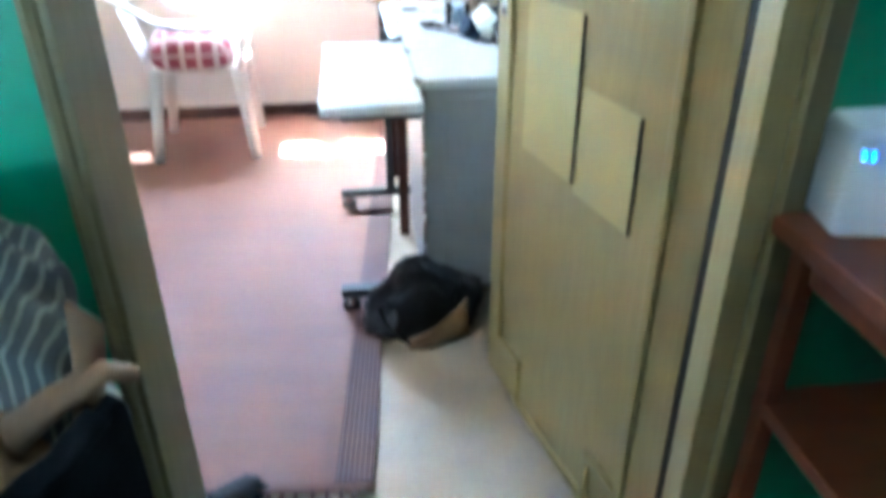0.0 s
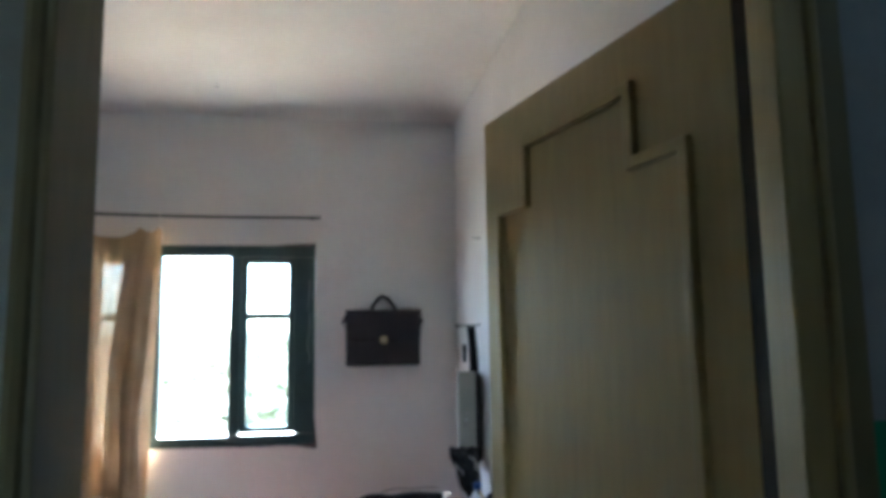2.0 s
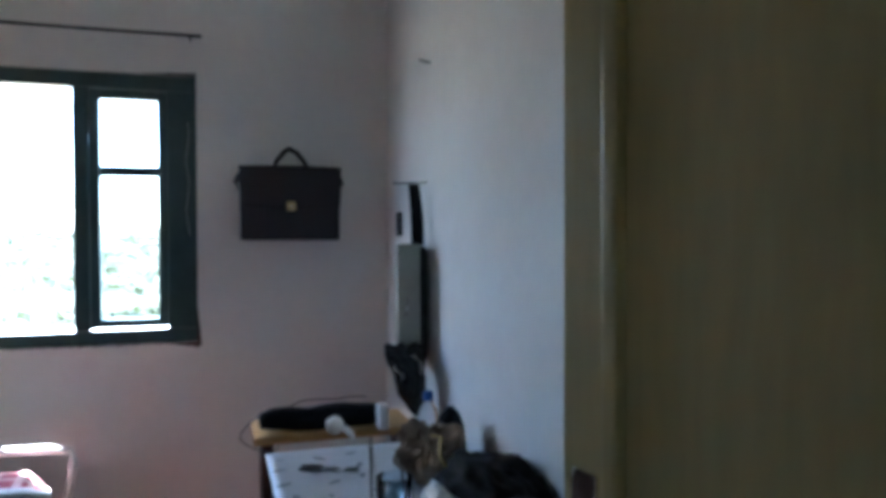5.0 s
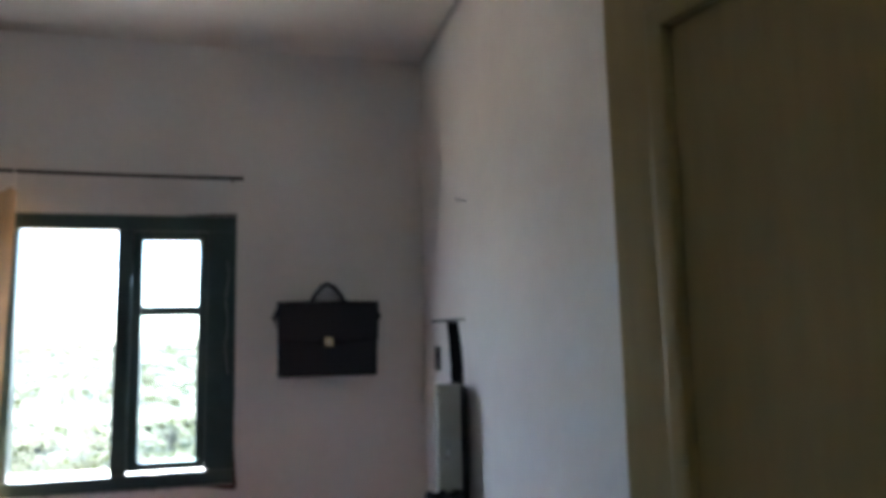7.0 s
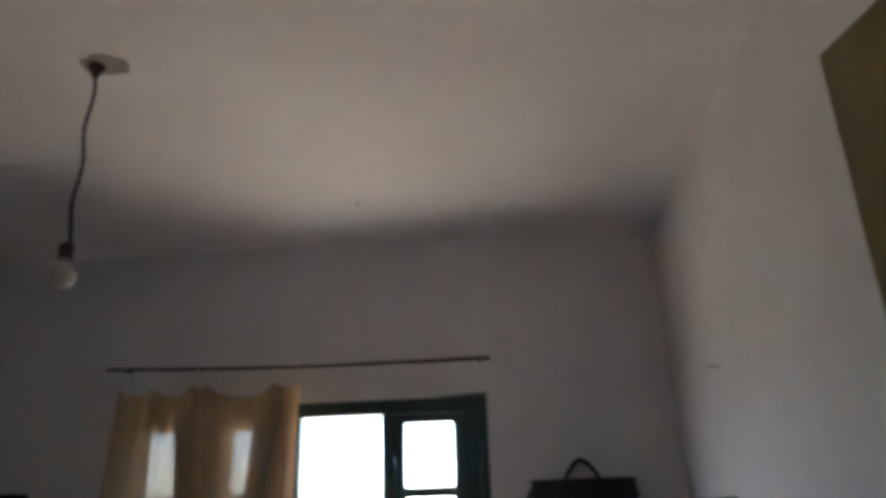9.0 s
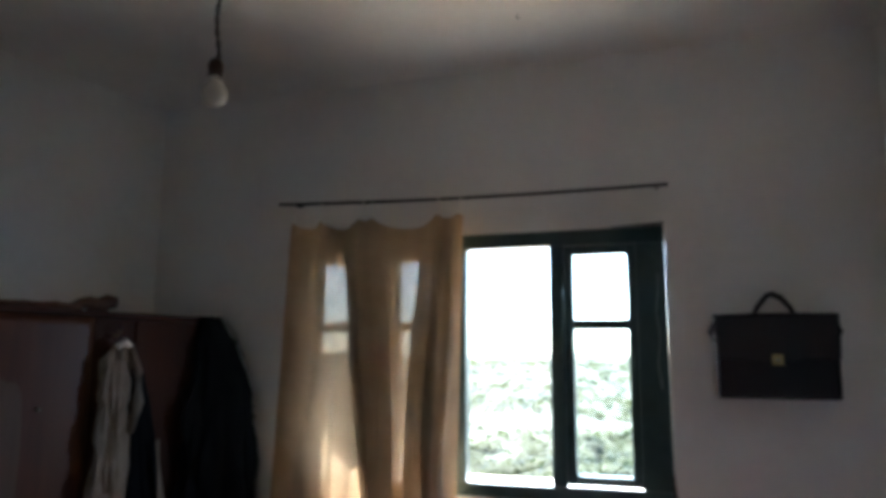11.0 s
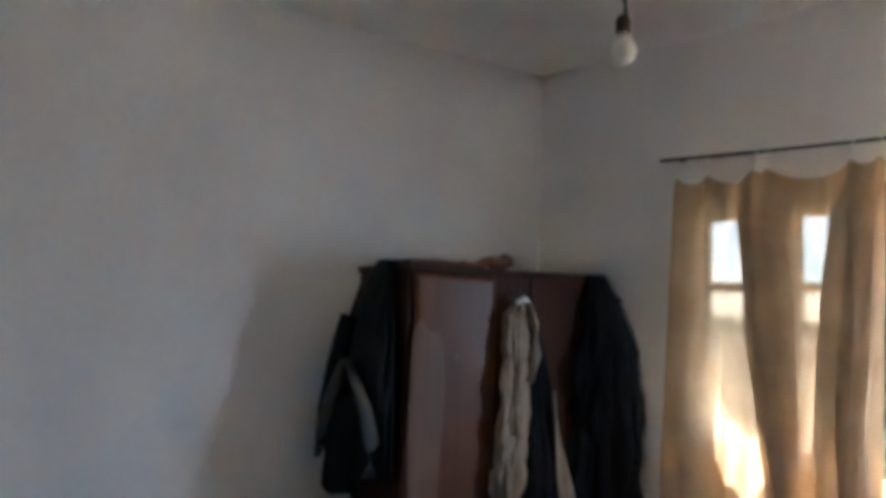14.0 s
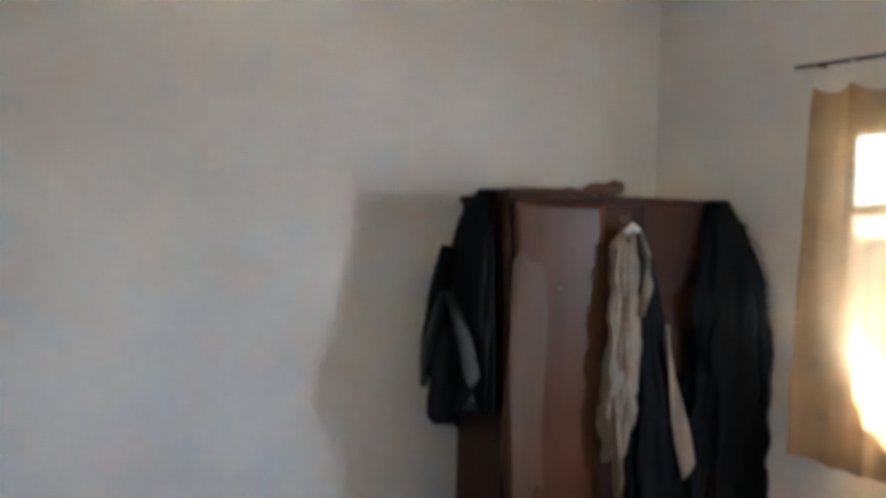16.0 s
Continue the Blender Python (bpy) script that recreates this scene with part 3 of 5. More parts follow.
def leaf_cloud(verts, faces, cx, cy, cz, rx, rz, count, size, rng):
    """Many small tilted leaf clumps within an uneven crown."""
    for _ in range(count):
        a, u = rng.uniform(0, 2 * math.pi), rng.uniform(-1, 1)
        r = rng.uniform(0.45, 1.0) ** 0.5 * (0.8 + 0.35 * noise.noise((a * 1.3, u * 2, cx * 0.7)))
        s = math.sqrt(1 - u * u)
        p = Vector((cx + rx * r * s * math.cos(a), cy + rx * r * s * math.sin(a), cz + rz * r * u))
        h = rng.uniform(0, 2 * math.pi)
        t1 = Vector((math.cos(h), math.sin(h), rng.uniform(-0.6, 0.6))).normalized()
        t2 = Vector((-math.sin(h), math.cos(h), rng.uniform(-0.6, 0.6))).normalized()
        k = size * rng.uniform(0.6, 1.3)
        i = len(verts)
        verts += [p + t1 * k, p + t2 * k * 0.7, p - t1 * k, p - t2 * k * 0.7]
        faces.append((i, i + 1, i + 2, i + 3))


def scrub(name, material, count, near, far, seed, label):
    rng = random.Random(seed)
    verts, faces = [], []
    for _ in range(count):
        r = near * (far / near) ** rng.uniform(0, 1)
        a = radians(90 + rng.uniform(-62, 62))
        x, y = r * math.cos(a), 4 + r * math.sin(a)
        if noise.noise((x * 0.02, y * 0.02, seed)) < -0.12 and r < 300:
            continue
        w = rng.uniform(0.9, 2.6) * (1 if r < 160 else 0.6 + r / 400)
        leaf_cloud(verts, faces, x, y, land(x, y) + w * 0.35, w * 1.1, w * 0.5, 60 if r < 130 else 22, 0.17 * w if r < 130 else 0.30 * w, rng)
    me = bpy.data.meshes.new(name)
    me.from_pydata(verts, [], faces)
    me.materials.append(material)
    return tagged(new(name, me), label, "shrubs", kind="stuff")


scrub("valley_scrub", LEAF, 11000, 50, 1600, 3, "olive-green scrub and trees over the valley")
scrub("dark_scrub", LEAFDARK, 4500, 55, 1600, 8, "darker green bushes over the valley slopes")


def tree(x, y, h, seed):
    rng = random.Random(seed)
    z = land(x, y) - 0.3
    t = thing("tree", "olive-green tree with an uneven leafy crown", "tree", pose(x, y, z), "trees on the slope")
    part("trunk", tube([(0, 0, 0), (0.1, 0.05, h * 0.25), (0.05, 0.15, h * 0.5), (0.15, 0.1, h * 0.75)], [0.22, 0.17, 0.12, 0.05], 8), BARK, t)
    for k in range(4):
        a = k * 1.6 + rng.uniform(0, 1)
        part("limb", tube([(0.05, 0.1, h * 0.4), (math.cos(a) * h * 0.12, math.sin(a) * h * 0.12, h * 0.58), (math.cos(a) * h * 0.24, math.sin(a) * h * 0.24, h * 0.72)], [0.09, 0.06, 0.03], 6), BARK, t)
    verts, faces = [], []
    for k in range(9):
        a, q = rng.uniform(0, 6.28), rng.uniform(0.1, 0.27) * h
        leaf_cloud(verts, faces, math.cos(a) * q, math.sin(a) * q, h * rng.uniform(0.5, 0.9), h * rng.uniform(0.12, 0.2), h * rng.uniform(0.1, 0.16), 130, h * 0.022, rng)
    me = bpy.data.meshes.new("crown")
    me.from_pydata(verts, [], faces)
    me.materials.append(LEAFDARK if seed % 2 else LEAF)
    c = new("crown", me)
    c.parent = t
    return t


rt = random.Random(21)
for k in range(16):
    r, a = rt.uniform(48, 120), radians(90 + rt.uniform(-34, 34))
    tree(r * math.cos(a), 4 + r * math.sin(a), rt.uniform(3.0, 5.5), 40 + k)


# ---------- rug ----------
def rug():
    m = pose(1.066, 1.12, 0.0, 0, 0, -5.2)
    r = thing("rug", "mauve flat-woven rug with a plum striped border on the floor", "rug", m)
    L, W = 2.82, 2.0
    def field(u, v):
        x, y = -W + u * W, v * L
        return Vector((x, y, 0.007 + 0.003 * noise.noise((x * 3, y * 2, 0)) + 0.004 * math.exp(-y / 0.04) * (1 + math.sin(x * 19))))
    g = part("field", sheet(field, 60, 80), RUG, r, smooth=True)
    thicken(g, 0.006)
    part("border_band", box((-0.092, 0.03, 0.0085), (0.0, L, 0.0125), 0.001), RUGEDGE, r, "plum border band")
    for k in range(7):
        x = -0.088 + k * 0.0125
        part("border_stripe", box((x, 0.031, 0.012), (x + 0.0038, L - 0.001, 0.0138)), RUGLINE, r)
    for k in range(60):
        x = -W + 0.02 + k * (W - 0.03) / 60
        part("fringe_tuft", tube([(x, 0.01, 0.006), (x + rf.uniform(-0.006, 0.006), -0.010, 0.007), (x + rf.uniform(-0.010, 0.010), -0.020, 0.004)], [0.006, 0.005, 0.003], 5), RUGEDGE, r)
    return r


rf = random.Random(5)
rug()


# ---------- curtain ----------
HOOKS = (-0.600, -0.465, -0.262, -0.212, 0.090, 0.185)


def scallop(x):
    """How far the curtain's top edge sags between its hooks."""
    for a, b in zip((-0.63,) + HOOKS, HOOKS + (0.215,)):
        if a <= x <= b:
            f = (x - a) / (b - a)
            return (0.016 + 0.13 * (b - a)) * math.sin(math.pi * f) ** 0.6
    return 0.0


def pinch(x):
    """Nearness to a hook, where the cloth is gathered."""
    return max(math.exp(-((x - h) / 0.022) ** 2) for h in HOOKS)


def between(points, z):
    """A fold's edge: x at height z along a few (z, x) marks."""
    for (z0, x0), (z1, x1) in zip(points, points[1:]):
        if z0 >= z >= z1:
            f = (z0 - z) / (z0 - z1)
            f = f * f * (3 - 2 * f) * 0.5 + f * 0.5
            return x0 + (x1 - x0) * f
    return points[-1][1] if z < points[-1][0] else points[0][1]


def hem(x):
    return 0.690 + 0.050 * max(0.0, x + 0.2) / 0.4 + 0.010 * math.sin(x * 17)


def curtain():
    c = thing("curtain", "faded ochre cotton curtain gathered on a thin rod", "curtain")
    def fn(u, v):
        top, low = -0.615 + u * 0.815, -0.668 + u * 0.835
        x = top + (low - top) * v ** 0.8
        z = 2.135 - scallop(top) * (1 - v) ** 6
        z += (hem(x) - z) * v
        ripple = 0.010 * math.sin(u * 40 + 0.9 * math.sin(v * 2.4)) + 0.016 * math.sin(u * 15 + v * 1.3 + 0.4) + 0.010 * (1 - 2 * abs(noise.noise((u * 9, v * 1.2, 7.0))))
        deep = ripple * (0.5 + 0.7 * v) + 0.020 * pinch(top) * (1 - v) ** 3 + 0.005 * noise.noise((u * 20, v * 8, 1.0)) + 0.04 * v * math.exp(-((x + 0.30) / 0.05) ** 2)
        x += 0.010 * math.sin(u * 40 + 2.0 + 0.9 * math.sin(v * 2.4)) * v
        return Vector((x, 3.948 - deep, z))
    part("cloth", sheet(fn, 170, 70), CURTAIN, c, smooth=True)
    # folds that lie over one another, two cloths deep
    folds = ((((2.13, -0.31), (1.95, -0.335), (1.60, -0.305), (1.15, -0.258), (0.70, -0.205)), ((2.13, -0.17), (1.60, -0.118), (1.10, -0.092), (0.70, -0.10)), 3.904),
             (((2.13, -0.30), (1.95, -0.315), (1.60, -0.270), (1.15, -0.225), (0.70, -0.170)), ((2.13, -0.20), (1.60, -0.165), (1.10, -0.140), (0.70, -0.12)), 3.889),
             (((2.13, 0.055), (1.95, 0.008), (1.60, -0.018), (1.06, -0.048), (0.70, -0.030)), ((2.13, 0.20), (1.60, 0.185), (1.10, 0.152), (0.74, 0.165)), 3.902),
             (((2.13, 0.080), (1.95, 0.075), (1.60, 0.060), (1.06, 0.030), (0.70, 0.040)), ((2.13, 0.205), (1.60, 0.172), (1.10, 0.138), (0.74, 0.150)), 3.884))
    for left, right, y in folds:
        def pleat(u, v, left=left, right=right, y=y):
            z = 2.125 - v * 1.43
            x0, x1 = between(left, z), between(right, z)
            x = x0 + (x1 - x0) * u
            bulge = 0.026 * math.sin(u * math.pi) ** 0.7 + 0.008 * math.sin(u * 9 + v * 2 + y * 90) * math.sin(u * math.pi) + 0.006 * (1 - 2 * abs(noise.noise((y * 50 + u * 2.5, v * 2.2, 3.0))))
            z -= scallop(x) * (1 - v) ** 6
            z += (hem(x) - (2.125 - 1.43)) * v
            return Vector((x + 0.005 * math.sin(v * 9 + u * 4), y - bulge * (0.5 + 0.5 * v), z))
        part("pleat", sheet(pleat, 34, 64), CURTAIN, c, smooth=True)
    # stitched seams down the outer folds
    for marks, y in ((((2.10, 0.150), (1.90, 0.100), (1.60, 0.112), (1.10, 0.085), (0.72, 0.098)), 3.850), (((2.10, 0.190), (1.95, 0.172), (1.60, 0.160), (1.10, 0.128), (0.74, 0.140)), 3.862)):
        pts = [(between(marks, 2.10 - k * 0.0345), y - 0.004 * math.sin(k * 0.5), 2.10 - k * 0.0345) for k in range(40)]
        part("seam", tube(pts, 0.0032, 6), CURTAIN, c, smooth=True)
    return c


curtain()


def curtain_rod():
    r = thing("curtain_rod", "thin dark metal curtain rod fixed above the window", "curtain rod")
    part("rod", tube([(-0.686 + k * 0.0855, 3.935, 2.222 - 0.026 * k / 20 - 0.013 * math.sin(k / 20 * math.pi)) for k in range(21)], 0.0075, 8), IRON, r, smooth=True)
    for x in (-0.60, 0.98):
        part("bracket", tube([(x, 4.0, 2.222 - 0.016 * (x + 0.68)), (x, 3.935, 2.212 - 0.016 * (x + 0.68))], 0.006, 8), IRON, r)
    for x in HOOKS:
        z = 2.206 - 0.016 * (x + 0.68)
        part("ring", tube([(x, 3.935 + 0.013 * math.cos(a), z - 0.004 + 0.016 * math.sin(a)) for a in [k * math.pi / 6 for k in range(13)]], 0.0035, 5, False), SILL, r, "thin pale curtain ring")
        part("hook_wire", tube([(x, 3.935, z - 0.018), (x + 0.003, 3.928, z - 0.045), (x - 0.002, 3.918, z - 0.075)], 0.0030, 5), SILL, r)
    return r


curtain_rod()


# ---------- things on the walls ----------
def briefcase():
    b = thing("briefcase", "black leatherette briefcase with a brass clasp hanging on the wall", "briefcase", pose(1.368, 3.955, 1.383))
    w, h, d = 0.202, 0.295, 0.045
    part("body", box((-w, -d, 0), (w, d, h), 0.014, seg=3), BLACKLEATHER, b, smooth=True)
    def flap(u, v):
        x = -w - 0.004 + u * (2 * w + 0.008)
        if v < 0.25:
            return Vector((x, d - v / 0.25 * (2 * d), h + 0.006 + 0.004 * math.sin(u * 3.14)))
        f = (v - 0.25) / 0.75
        return Vector((x * (1 - 0.015 * f), -d - 0.007 - 0.004 * math.sin(f * 3.14), h + 0.004 - f * (0.155 + 0.012 * math.sin(u * math.pi))))
    f = part("flap", sheet(flap, 30, 24), BLACKLEATHER, b, smooth=True)
    thicken(f, 0.006)
    clasp = part("clasp", box((-0.018, -d - 0.022, 0.120), (0.018, -d - 0.010, 0.158), 0.003), BRASS, b, "small brass clasp")
    part("clasp_button", box((-0.007, -d - 0.026, 0.130), (0.007, -d - 0.021, 0.142), 0.002), CHROME, clasp)
    part("handle", tube([(-0.068, 0, h), (-0.052, 0, h + 0.034), (-0.020, 0, h + 0.074), (-0.002, 0, h + 0.084), (0.028, 0, h + 0.070), (0.058, 0, h + 0.034), (0.075, 0, h)], [0.009, 0.010, 0.011, 0.011, 0.011, 0.010, 0.009], 10), BLACKLEATHER, b, smooth=True)
    for s in (-1, 1):
        part("strap_tab", tube([(s * w, 0, h - 0.02), (s * (w + 0.014), 0, h - 0.055), (s * (w + 0.006), 0, h - 0.09)], [0.008, 0.011, 0.006], 8), BLACKLEATHER, b)
        part("seam", box((s * (w - 0.012) - 0.002, -d - 0.0025, 0.01), (s * (w - 0.012) + 0.002, -d + 0.001, h * 0.46), 0.0005), NAVY, b)
    return b


briefcase()


def wall_box():
    b = thing("wall_box", "shallow pale olive metal box hanging by a strap near the wall", "hanging box", pose(1.742, 3.285, 0.945))
    part("body", box((-0.076, 0, 0), (0, 0.060, 0.425), 0.004), PANELGREY, b)
    # Block added behind the panel: closes the lit gap and widens the wall shadow.
    part("shadow_block", box((-0.038, 0.058, 0.01), (0.040, 0.165, 0.415), 0.004), IRON, b, "added dark block behind the panel, stopping light at the wall")
    part("lid", box((-0.078, -0.004, 0.003), (0.002, 0.006, 0.422), 0.002), PANELGREY, b)
    part("latch", tube([(-0.046, -0.004, 0.245), (-0.046, -0.014, 0.225), (-0.050, -0.014, 0.195), (-0.052, -0.004, 0.180)], 0.0028, 6), CHROME, b, "small bright latch")
    for z in (0.03, 0.39):
        part("screw", box((-0.080, -0.006, z), (-0.075, -0.003, z + 0.006), 0.001), IRON, b)
    return b


wall_box()


def hanging_strap():
    s = thing("hanging_strap", "black leather strap hanging from a nail in the wall", "strap")
    def fn(u, v):
        return Vector((1.720 + 0.038 * u + 0.004 * v + 0.004 * u * v + 0.004 * math.sin(v * 3), 3.345 - 0.020 * v + 0.004 * math.sin(u * 4 + v * 2), 1.580 - v * 0.215))
    o = part("strap", sheet(fn, 10, 16), BLACKCLOTH, s, smooth=True)
    thicken(o, 0.008)
    part("nail", tube([(1.792, 3.36, 1.588), (1.668, 3.345, 1.582)], [0.0035, 0.0035], 8), IRON, s)
    part("nail_head", tube([(1.672, 3.345, 1.582), (1.667, 3.345, 1.582)], 0.007, 8), IRON, s)
    return s


hanging_strap()


def small_frame():
    f = thing("picture_frame", "tiny dark picture frame with a pale mount on the wall", "picture frame", pose(1.79, 3.74, 1.40))
    y, z, t = 0.026, 0.095, 0.006
    bm = bmesh.new()
    for lo, hi in (((-0.014, -y, 0), (0, -y + t, z)), ((-0.014, y - t, 0), (0, y, z)), ((-0.014, -y + t, 0), (0, y - t, t)), ((-0.014, -y + t, z - t), (0, y - t, z))):
        add_box(bm, lo, hi, 0.001)
    part("frame", bm, IRON, f)
    part("mount", box((-0.006, -y + t, t), (-0.001, y - t, z - t)), SILL, f, "pale mount")
    part("picture", box((-0.008, -0.012, 0.025), (-0.005, 0.012, 0.07)), PRINT, f, "small dark print")
    return f


small_frame()


def hanging_bag():
    b = thing("plastic_bag", "crumpled glossy black plastic bag hanging below the wall box", "plastic bag")
    def skin(side):
        def fn(u, v):
            mid = 1.684 - 0.012 * (1 - v) + 0.028 * v
            half = (0.064 + 0.006 * math.sin(v * 9)) * (1 - 0.55 * max(0.0, (v - 0.35) / 0.65) ** 1.8)
            a = (u - 0.5) * 2
            puff = math.sqrt(max(0.0, 1 - a * a)) * (0.012 + 0.030 * math.sin(min(v * 1.15, 1.0) * math.pi))
            q = Vector((u * 3.2, v * 4.5, 5.0 + side))
            rum = 0.020 * (abs(noise.noise(q)) - 0.2) + 0.010 * abs(noise.noise(q * 2.4))
            z = 1.036 - v * 0.245 - 0.006 * u * (1 - v) + 0.004 * math.sin(u * 17) * (1 - v) + 0.035 * (a * a) * v
            return Vector((mid + a * half + 0.008 * noise.noise(q * 1.1), 3.243 - side * (puff + rum), z))
        return fn
    for side in (1, -1):
        part("bag_side", sheet(skin(side), 36, 48), GLOSSBAG, b, smooth=True)
    for pts in (((1.626, 0.972), (1.634, 0.955), (1.646, 0.947)), ((1.655, 0.948), (1.658, 0.925)), ((1.688, 1.000), (1.705, 0.996), (1.712, 0.985)), ((1.716, 0.985), (1.721, 0.962), (1.716, 0.940))):
        part("white_print", tube([(x, 3.193, z) for x, z in pts], [0.0022] + [0.0030] * (len(pts) - 2) + [0.0020], 6), SILL, b, "white printed mark")
    return b


GLOSSBAG = mat("glossy_black_plastic", (0.014, 0.014, 0.016), (0.008, 0.008, 0.009), 20, 0.22, bump=0.3, fine=40)
hanging_bag()


def wall_nail():
    n = thing("nail", "bent nail standing out of the plaster", "nail")
    part("shank", tube([(1.795, 3.31, 1.999), (1.742, 3.27, 1.996)], 0.0024, 6), IRON, n)
    part("head", tube([(1.7425, 3.27, 1.996), (1.740, 3.27, 1.996)], 0.0035, 8), IRON, n)
    return n


wall_nail()


def ceiling_hook(x, y):
    h = thing("ceiling_hook", "small dark hook in the whitewashed ceiling", "hook")
    part("hook", tube([(x, y, 2.835), (x, y, 2.813), (x + 0.005, y, 2.808), (x + 0.009, y, 2.812)], 0.0022, 6), IRON, h)
    return h


ceiling_hook(0.50, 3.62)


# ---------- bulb on its flex ----------
def pendant():
    x, y = -0.063, 2.558
    p = thing("pendant_bulb", "bare unlit opal bulb on a twisted flex from the ceiling", "light bulb", pose(x, y, 0))
    rose = [(0.001, 2.828), (0.026, 2.826), (0.024, 2.812), (0.016, 2.796), (0.010, 2.784), (0.001, 2.780)]
    ro = part("ceiling_rose", lathe(rose, 18), SOCKET, p, "ceiling rose in a rough plaster patch", True)
    part("plaster_patch", heap_patch(), PATCHGREY, ro, "rough grey filler patch")
    z0, z1 = 2.255, 2.785
    for s in (0, math.pi):
        pts = [(0.0035 * math.cos(k * 0.55 + s) + 0.006 * math.sin(k * 0.16), 0.0035 * math.sin(k * 0.55 + s), z1 + (z0 - z1) * k / 90) for k in range(91)]
        part("flex_strand", tube(pts, 0.0030, 6), FLEX, p, smooth=True)
    part("lamp_holder", lathe([(0.004, 2.270), (0.014, 2.266), (0.020, 2.255), (0.021, 2.242), (0.018, 2.238), (0.0205, 2.234), (0.0195, 2.222), (0.016, 2.221)], 18), SOCKET, p, "brown bakelite lamp holder", True)
    g = part("bulb", lathe([(0.013, 2.222), (0.0135, 2.212), (0.017, 2.205), (0.025, 2.196), (0.0305, 2.184), (0.0320, 2.173), (0.0300, 2.160), (0.024, 2.150), (0.013, 2.143), (0.002, 2.141)], 24), BULBGLASS, p, "opal glass bulb", True)
    part("metal_cap", lathe([(0.0145, 2.224), (0.0145, 2.208), (0.013, 2.205)], 18), CHROME, g)
    return p


PATCHGREY = mat("grey_filler", (0.34, 0.30, 0.27), (0.22, 0.19, 0.17), 14, 0.9, bump=0.6)


def heap_patch():
    bm = bmesh.new()
    bmesh.ops.create_uvsphere(bm, u_segments=24, v_segments=10, radius=1)
    for v in bm.verts:
        d = 1 + 0.35 * noise.noise(v.co * 2.1)
        v.co = Vector((0.03 + v.co.x * 0.085 * d, v.co.y * 0.06 * d, 2.829 + v.co.z * 0.012))
    return bm


pendant()


# ---------- wardrobe and the clothes on it ----------
WARD = Matrix.Translation((-0.0425, -0.055, -0.075)) @ Matrix.Scale(1.05, 4) @ pose(-1.082, 2.813, 0, 0, 0, 75.05)


def wardrobe():
    w = thing("wardrobe", "dark red-brown veneered wardrobe with one paler warped door", "wardrobe", WARD)
    W, D, H = 0.93, 0.45, 1.685
    low = 0.0715
    part("left_side", box((0, 0.012, low), (0.02, D, H - 0.02), 0.002), WARDWOOD, w)
    part("right_side", box((W - 0.02, 0.012, low), (W, D, H - 0.02), 0.002), WARDWOOD, w)
    part("back_panel", box((0.02, D - 0.012, 0.09), (W - 0.02, D, H - 0.02)), WARDWOOD, w)
    part("top_board", box((-0.012, -0.012, H - 0.022), (W + 0.012, D + 0.002, H + 0.002), 0.004), WARDWOOD, w)
    part("plinth", box((0.02, 0.02, low), (W - 0.02, 0.04, 0.12), 0.002), WARDWOOD, w)
    def warped(u, v):
        x = 0.012 + u * 0.365 + 0.020 * math.sin(v * 9 + 0.5) * (1 - u)
        return Vector((x, -0.006 - 0.012 * math.sin(v * 5 + 0.6) * (1 - u) ** 2, 0.10 + v * 1.56))
    d = part("door", sheet(warped, 14, 50), WARDLIGHT, w, "paler worn veneer door, warped along one edge", True)
    thicken(d, 0.016)
    part("veneer_tongue", sheet(lambda u, v: Vector((0.02 + u * (0.15 - 0.035 * v + 0.012 * math.sin(v * 9)) + 0.010 * math.sin(v * 6) * (1 - u), -0.0175 - 0.012 * math.sin((v * 0.76) * 5 + 0.6) * (1 - u) ** 2, 0.12 + v * (1.36 - 0.05 * (2 * u - 1) ** 4 - 0.05 * u + 0.015 * math.sin(u * 8)))), 12, 40), VENEERPALE, d, "lighter peeled strip of veneer", True)
    part("knob", tube([(0.20, -0.012, 1.345), (0.20, -0.026, 1.345)], [0.004, 0.0055], 10), DULLBRASS, d, "small brass knob")
    part("middle_panel", box((0.382, -0.008, 0.10), (0.556, 0.010, H - 0.024), 0.003), WARDWOOD, w)
    part("door", box((0.562, -0.008, 0.10), (W - 0.004, 0.010, H - 0.024), 0.003), WARDWOOD, w, "dark red-brown veneer door")
    part("closing_strip", box((0.545, -0.016, 0.10), (0.570, -0.006, H - 0.026), 0.003), WARDWOOD, w)
    part("coat_hook", tube([(0.455, -0.005, 1.60), (0.455, -0.04, 1.595), (0.455, -0.05, 1.615)], 0.004, 8), BRASS, w, "brass coat hook")
    return w


VENEERPALE = mat("pale_peeled_veneer", (0.128, 0.062, 0.031), (0.070, 0.028, 0.013), 9, 0.5, bump=0.1, stretch=(1, 1, 0.06))
wardrobe()


def rolled_cloth():
    r = thing("rolled_cloth", "rolled brown cloth lying on top of the wardrobe", "rolled cloth", WARD)
    pts = [(0.26 + k * 0.03, 0.10 + 0.01 * math.sin(k), 1.700 + 0.003 * k + 0.008 * math.sin(k * 1.7)) for k in range(10)]
    part("roll", tube(pts, [0.008, 0.012, 0.014, 0.016, 0.020, 0.024, 0.030, 0.031, 0.030, 0.022], 12), BROWNFUR, r, smooth=True)
    return r


rolled_cloth()


def flat_cloth_on_top():
    r = thing("folded_cloth", "thin folded brown cloth lying along the wardrobe top", "folded cloth", WARD)
    o = part("cloth", sheet(lambda u, v: Vector((0.0 + u * 0.34, 0.01 + v * 0.2, 1.694 + 0.008 * math.sin(u * 3.1) + 0.006 * noise.noise((u * 5, v * 4, 1)))), 24, 10), BROWNFUR, r, smooth=True)
    thicken(o, 0.012)
    return r


flat_cloth_on_top()


